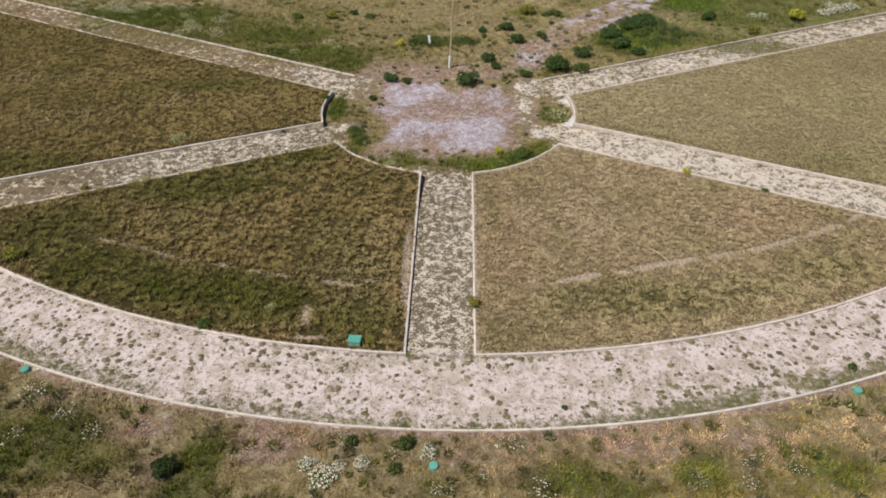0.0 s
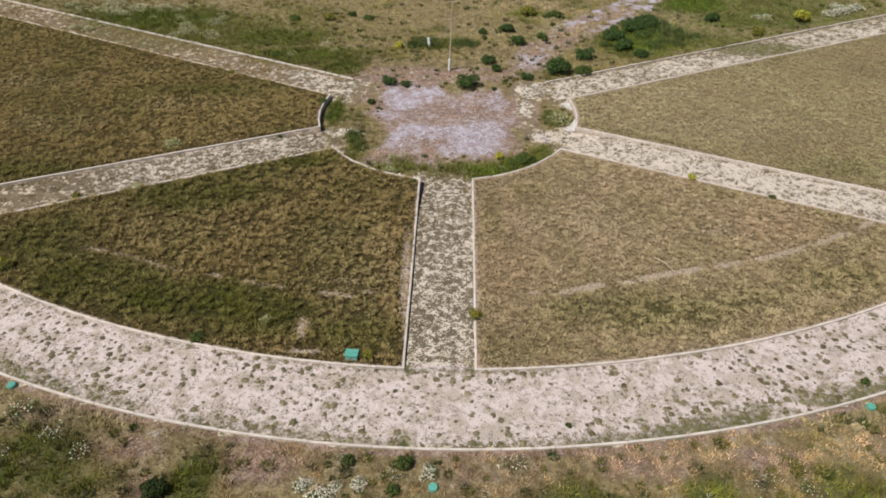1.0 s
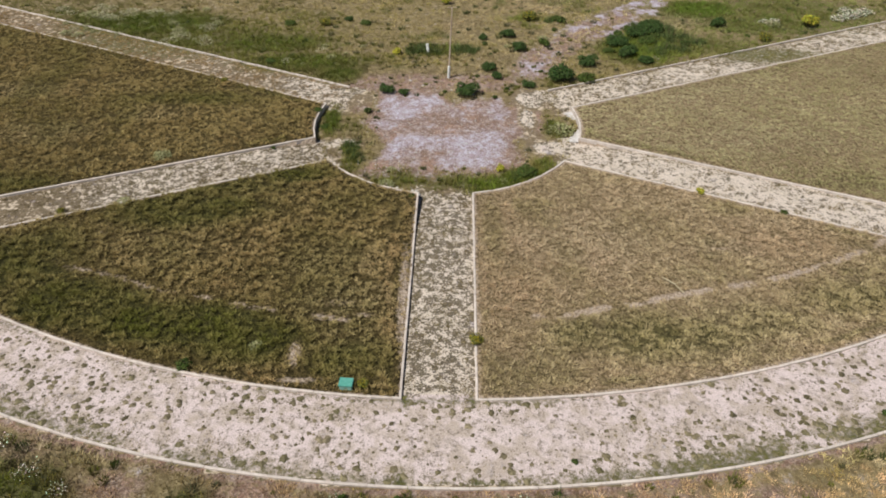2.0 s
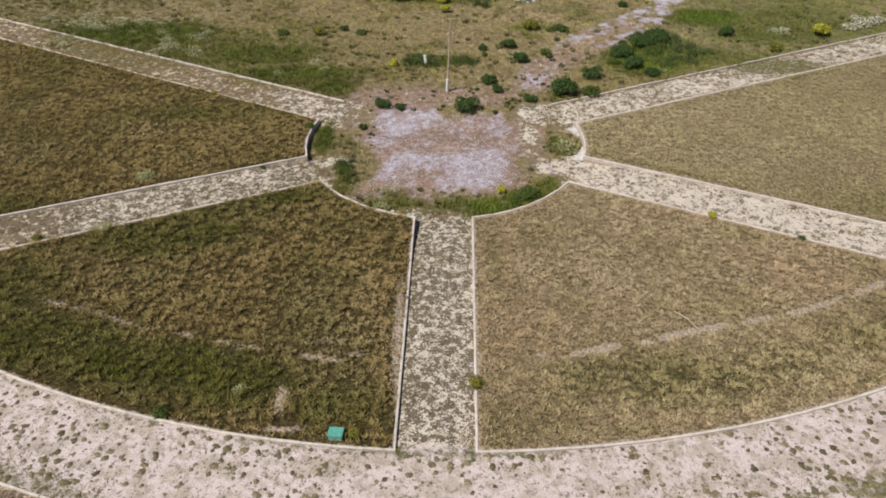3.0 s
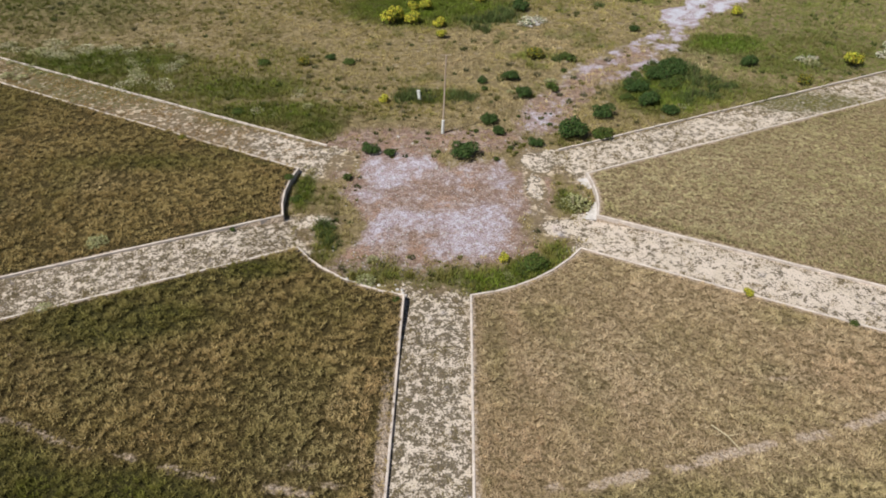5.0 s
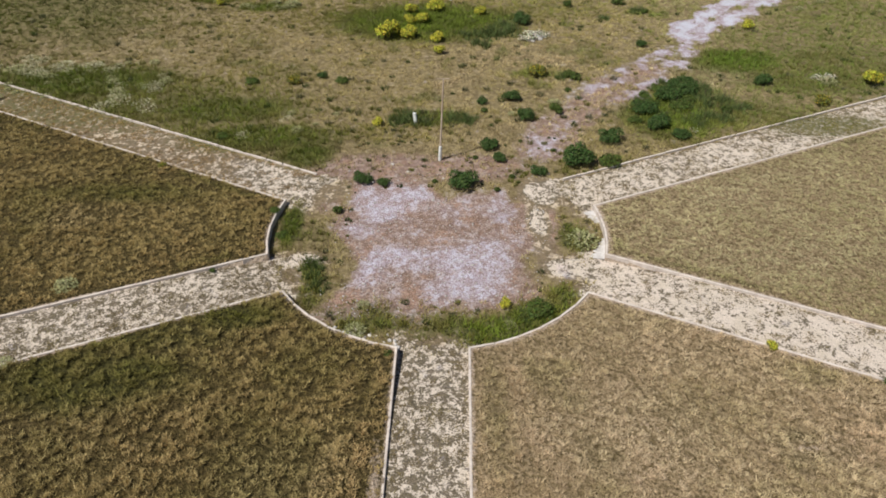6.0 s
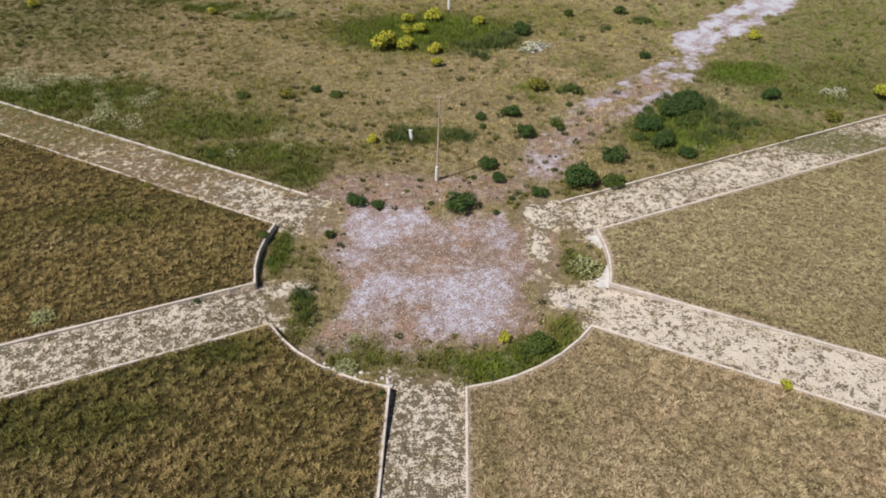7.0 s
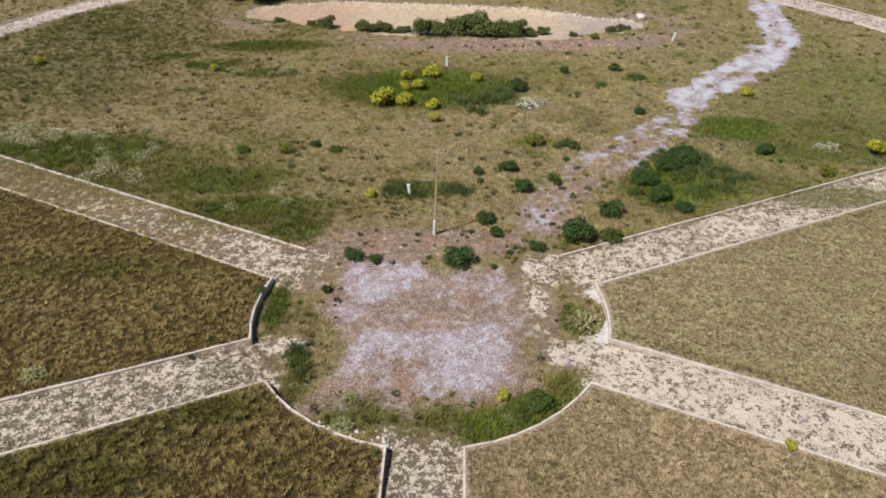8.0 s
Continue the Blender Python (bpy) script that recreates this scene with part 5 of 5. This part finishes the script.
thistles = [thistle_kind(220 + i, "pale grey-green thistle plant with spreading leaves") for i in range(3)]
spots = [(-2.7, 29.7, 0.8), (6.5, 34.9, 1.3), (-2.5, 31.1, 0.5), (-14.1, 31.9, 0.9), (-6.6, 18.9, 0.5), (23.4, 49.6, 1.1), (6.9, 47.2, 0.8), (4.4, 46.0, 0.5), (3.0, 30.0, 0.5), (-14.6, 28.0, 0.6),
         (-10.6, 63.4, 1.3), (-12.0, 64.0, 1.0)]
for cx, cy, rx, ry, n in ((-21.5, 50.8, 5.8, 2.6, 26), (-20.5, 67.2, 2.2, 0.8, 9), (-12.8, 63.2, 2.2, 0.8, 11), (-16.6, 65.0, 1.6, 0.7, 5), (-30.0, 70.0, 4.0, 3.0, 8), (30.0, 63.0, 5.0, 5.0, 10), (35.0, 70.5, 3.0, 1.0, 5), (4.0, 66.0, 5.0, 1.5, 4),
                          (-8.0, 44.5, 3.0, 2.0, 5)):
    spots += [(cx + rx * prng.uniform(-1, 1), cy + ry * prng.uniform(-1, 1), prng.uniform(0.3, 0.9)) for _ in range(n)]
plant_all(thistles, spots, prng, (0.8, 1.2))
bleached = [thistle_kind(230 + i, "bleached whitish thistle plant dried on its stalks", (0.58, 0.55, 0.38), 130, 0.75) for i in range(2)]
spots = [(-9.9, 43.8, 0.6), (-7.9, 45.6, 0.6), (-16.0, 46.9, 0.8), (-17.9, 47.7, 1.0), (-18.5, 47.1, 0.9), (-16.4, 47.5, 0.8)]
for cx, cy, rx, ry, n in ((-22.6, 52.0, 3.0, 0.9, 22), (-17.4, 49.8, 1.6, 1.5, 13), (-26.5, 53.2, 2.0, 0.8, 8)):
    spots += [(cx + rx * prng.uniform(-1, 1), cy + ry * prng.uniform(-1, 1), prng.uniform(0.35, 0.85)) for _ in range(n)]
plant_all(bleached, spots, prng, (0.8, 1.2))

# tall shrubs in the sand pit
pit_shrubs = [bush_kind("shrub", "tall green shrub growing in the sandy pit", "shrub", "pit shrubs", 240 + i, (0.11, 0.13, 0.045), 0.045, 2400, 1.3, n=8) for i in range(3)]
plant_all(pit_shrubs, ((-0.6, 73.9, 2.3), (0.9, 73.7, 2.6), (2.4, 73.6, 2.9), (4.0, 73.5, 3.1), (5.6, 73.6, 3.0), (7.3, 73.7, 2.4), (-4.1, 75.2, 1.7), (-6.1, 75.4, 1.8), (-9.5, 76.2, 2.1), (-13.6, 76.3, 1.2),
                       (9.9, 74.2, 1.2), (17.0, 74.4, 1.6), (15.9, 74.2, 1.3), (-2.4, 75.2, 1.4), (-3.3, 75.0, 1.3), (-5.1, 75.3, 1.6), (8.7, 73.9, 1.6), (-10.8, 76.4, 1.3), (12.5, 73.6, 0.9), (-16.5, 83.5, 4.2), (-19.0, 84.5, 3.5)), prng, (0.75, 1.15), -0.3)


# ---- made things ----
def lamp_post(x, y):
    z = ground_z(x, y)
    thing = tagged(new("post"), "slim weathered pole with a white base sleeve and a thin crossbar", "post")
    thing.matrix_basis = pose(x, y, z, 0, 2.6, 0)
    bm = bmesh.new()
    frustum(bm, (0, 0, -0.15), (0, 0, 0.76), 0.085, 0.08, 14)
    frustum(bm, (0, 0, 0.76), (0, 0, 0.8), 0.08, 0.05, 14)
    part("sleeve", bm, M_WHITE, thing, "white base sleeve")
    bm = bmesh.new()
    frustum(bm, (0, 0, 0.7), (0, 0, 4.3), 0.046, 0.038, 10)
    part("shaft", bm, M_POLE, thing)
    bm = bmesh.new()
    frustum(bm, (-0.28, 0, 4.31), (0.27, 0.02, 4.33), 0.016, 0.016, 6)
    part("crossbar", bm, M_POLE, thing)


lamp_post(0.44, 41.3)


def marker_post(x, y, h, tilt=0.0):
    thing = tagged(new("marker_post"), "short white plastic marker post standing in the grass", "post", group="white marker posts")
    thing.matrix_basis = pose(x, y, ground_z(x, y), 0, tilt, -30)
    bm = bmesh.new()
    block(bm, 0.18, 0.10, h + 0.1, (0, 0, h / 2 - 0.05), 0.012)
    part("shaft", bm, M_WHITE, thing)
    bm = bmesh.new()
    block(bm, 0.20, 0.12, 0.04, (0, 0, h + 0.015), 0.01)
    part("cap", bm, M_WHITE, thing)


marker_post(-0.85, 45.0, 0.62, -6)
marker_post(1.3, 64.5, 0.7)
marker_post(20.1, 70.3, 0.7, 12)


def round_lid(x, y, tilt):
    thing = tagged(new("valve_box"), "round green plastic valve box lid set in the ground", "valve box", group="round valve boxes")
    thing.matrix_basis = pose(x, y, ground_z(x, y) + 0.06, tilt, 0, 30)
    bm = bmesh.new()
    frustum(bm, (0, 0, -0.12), (0, 0, 0.02), 0.15, 0.14, 20)
    part("body", bm, M_LID, thing)
    bm = bmesh.new()
    frustum(bm, (0, 0, 0.021), (0, 0, 0.045), 0.13, 0.122, 20)
    frustum(bm, (0, 0, 0.045), (0, 0, 0.055), 0.03, 0.026, 10)
    part("lid", bm, M_LID, thing)


round_lid(-14.6, 15.9, 3)
round_lid(-0.3, 12.0, 6)
round_lid(14.0, 14.9, 4)


def valve_box(x, y):
    thing = tagged(new("valve_box"), "rectangular faded green plastic valve box beside the kerb", "valve box")
    thing.matrix_basis = pose(x, y, ground_z(x, y), 0, 0, -5)
    bm = bmesh.new()
    block(bm, 0.43, 0.33, 0.26, (0, 0, 0.05), 0.015)
    part("body", bm, M_BOX, thing)
    bm = bmesh.new()
    block(bm, 0.47, 0.37, 0.05, (0, 0, 0.206), 0.012)
    lid = part("lid", bm, M_LID, thing, "bright green lid")
    bm = bmesh.new()
    block(bm, 0.10, 0.03, 0.02, (0.14, 0, 0.24), 0.005)
    part("handle", bm, M_LID, lid)


valve_box(-3.2, 17.12)


def dry_stalk(p, q):
    a, b = Vector((*p, ground_z(*p) + 0.13)), Vector((*q, ground_z(*q) + 0.13))
    bm = bmesh.new()
    mid = (a + b) / 2 + Vector((0.05, 0.02, 0.05))
    frustum(bm, a, mid, 0.022, 0.02, 6)
    frustum(bm, mid, b, 0.02, 0.014, 6)
    frustum(bm, mid, mid + Vector((0.35, 0.05, 0.04)), 0.014, 0.008, 5)
    tagged(part("fallen_stalk", bm, M_DRY), "pale dry stalk lying on the grass", "stalk")


dry_stalk((8.7, 22.45), (9.3, 21.5))


def footing(a0, a1, w0, w1, seed):
    """A ragged strip of bare concrete along the foot of the kerb wall, between two angles round the place."""
    rng = random.Random(seed)
    bm = bmesh.new()
    n = 14
    rows = []
    for i in range(n + 1):
        t = i / n
        a, w = radians(a0 + (a1 - a0) * t), (w0 + (w1 - w0) * t) * rng.uniform(0.7, 1.25)
        rows.append([bm.verts.new((C0[0] + r * math.cos(a), C0[1] + r * math.sin(a), Z_MID + z)) for r, z in ((R0 + 0.02, 0.10), (R0 - w * 0.8, 0.06 + rng.uniform(-0.01, 0.02)), (R0 - w, 0.03), (R0 - w - 0.02, -0.1))])
    for p, q in zip(rows[:-1], rows[1:]):
        for i in range(3):
            bm.faces.new((p[i], p[i + 1], q[i + 1], q[i]))
    bm.faces.new(rows[0])
    bm.faces.new(rows[-1][::-1])
    bmesh.ops.recalc_face_normals(bm, faces=bm.faces)
    tagged(part("concrete_footing", bm, M_CONCRETE), "ragged grey concrete footing along the kerb wall", "footing", group="concrete footings")


footing(-16.3, -5, 0.6, 0.14, 1)
footing(4, 11.5, 0.12, 0.5, 2)
footing(-120, -101, 0.08, 0.3, 3)


def rubble(x, y, s, seed):
    rng = random.Random(seed)
    bm = bmesh.new()
    bmesh.ops.create_icosphere(bm, subdivisions=2, radius=1)
    for v in bm.verts:
        v.co *= 1 + 0.35 * (noise.noise(v.co * 1.7 + Vector((seed, 0, 0))))
        v.co = Vector((v.co.x * s, v.co.y * s * 0.8, v.co.z * s * 0.55))
    ob = part("stone", bm, M_STONE)
    ob.matrix_basis = pose(x, y, ground_z(x, y) + s * 0.2, 0, 0, rng.uniform(0, 360))
    tagged(ob, "pale grey stone lying on the ground", "stone", group="loose stones")


for i in range(26):
    t = prng.uniform(0, 1)
    rubble(-3.6 + 2.4 * t + prng.uniform(-0.2, 0.2), 29.55 - 0.55 * t + prng.uniform(0.05, 0.5), prng.uniform(0.04, 0.1), i)
for i, (x, y, s) in enumerate(((6.5, 56.6, 0.3), (6.9, 57.0, 0.4), (7.2, 56.6, 0.2), (7.5, 56.9, 0.16), (6.7, 56.3, 0.14), (19.1, 77.0, 0.55), (-1.1, 40.2, 0.08), (-1.9, 40.9, 0.09), (0.6, 39.6, 0.07))):
    rubble(x, y, s, 40 + i)
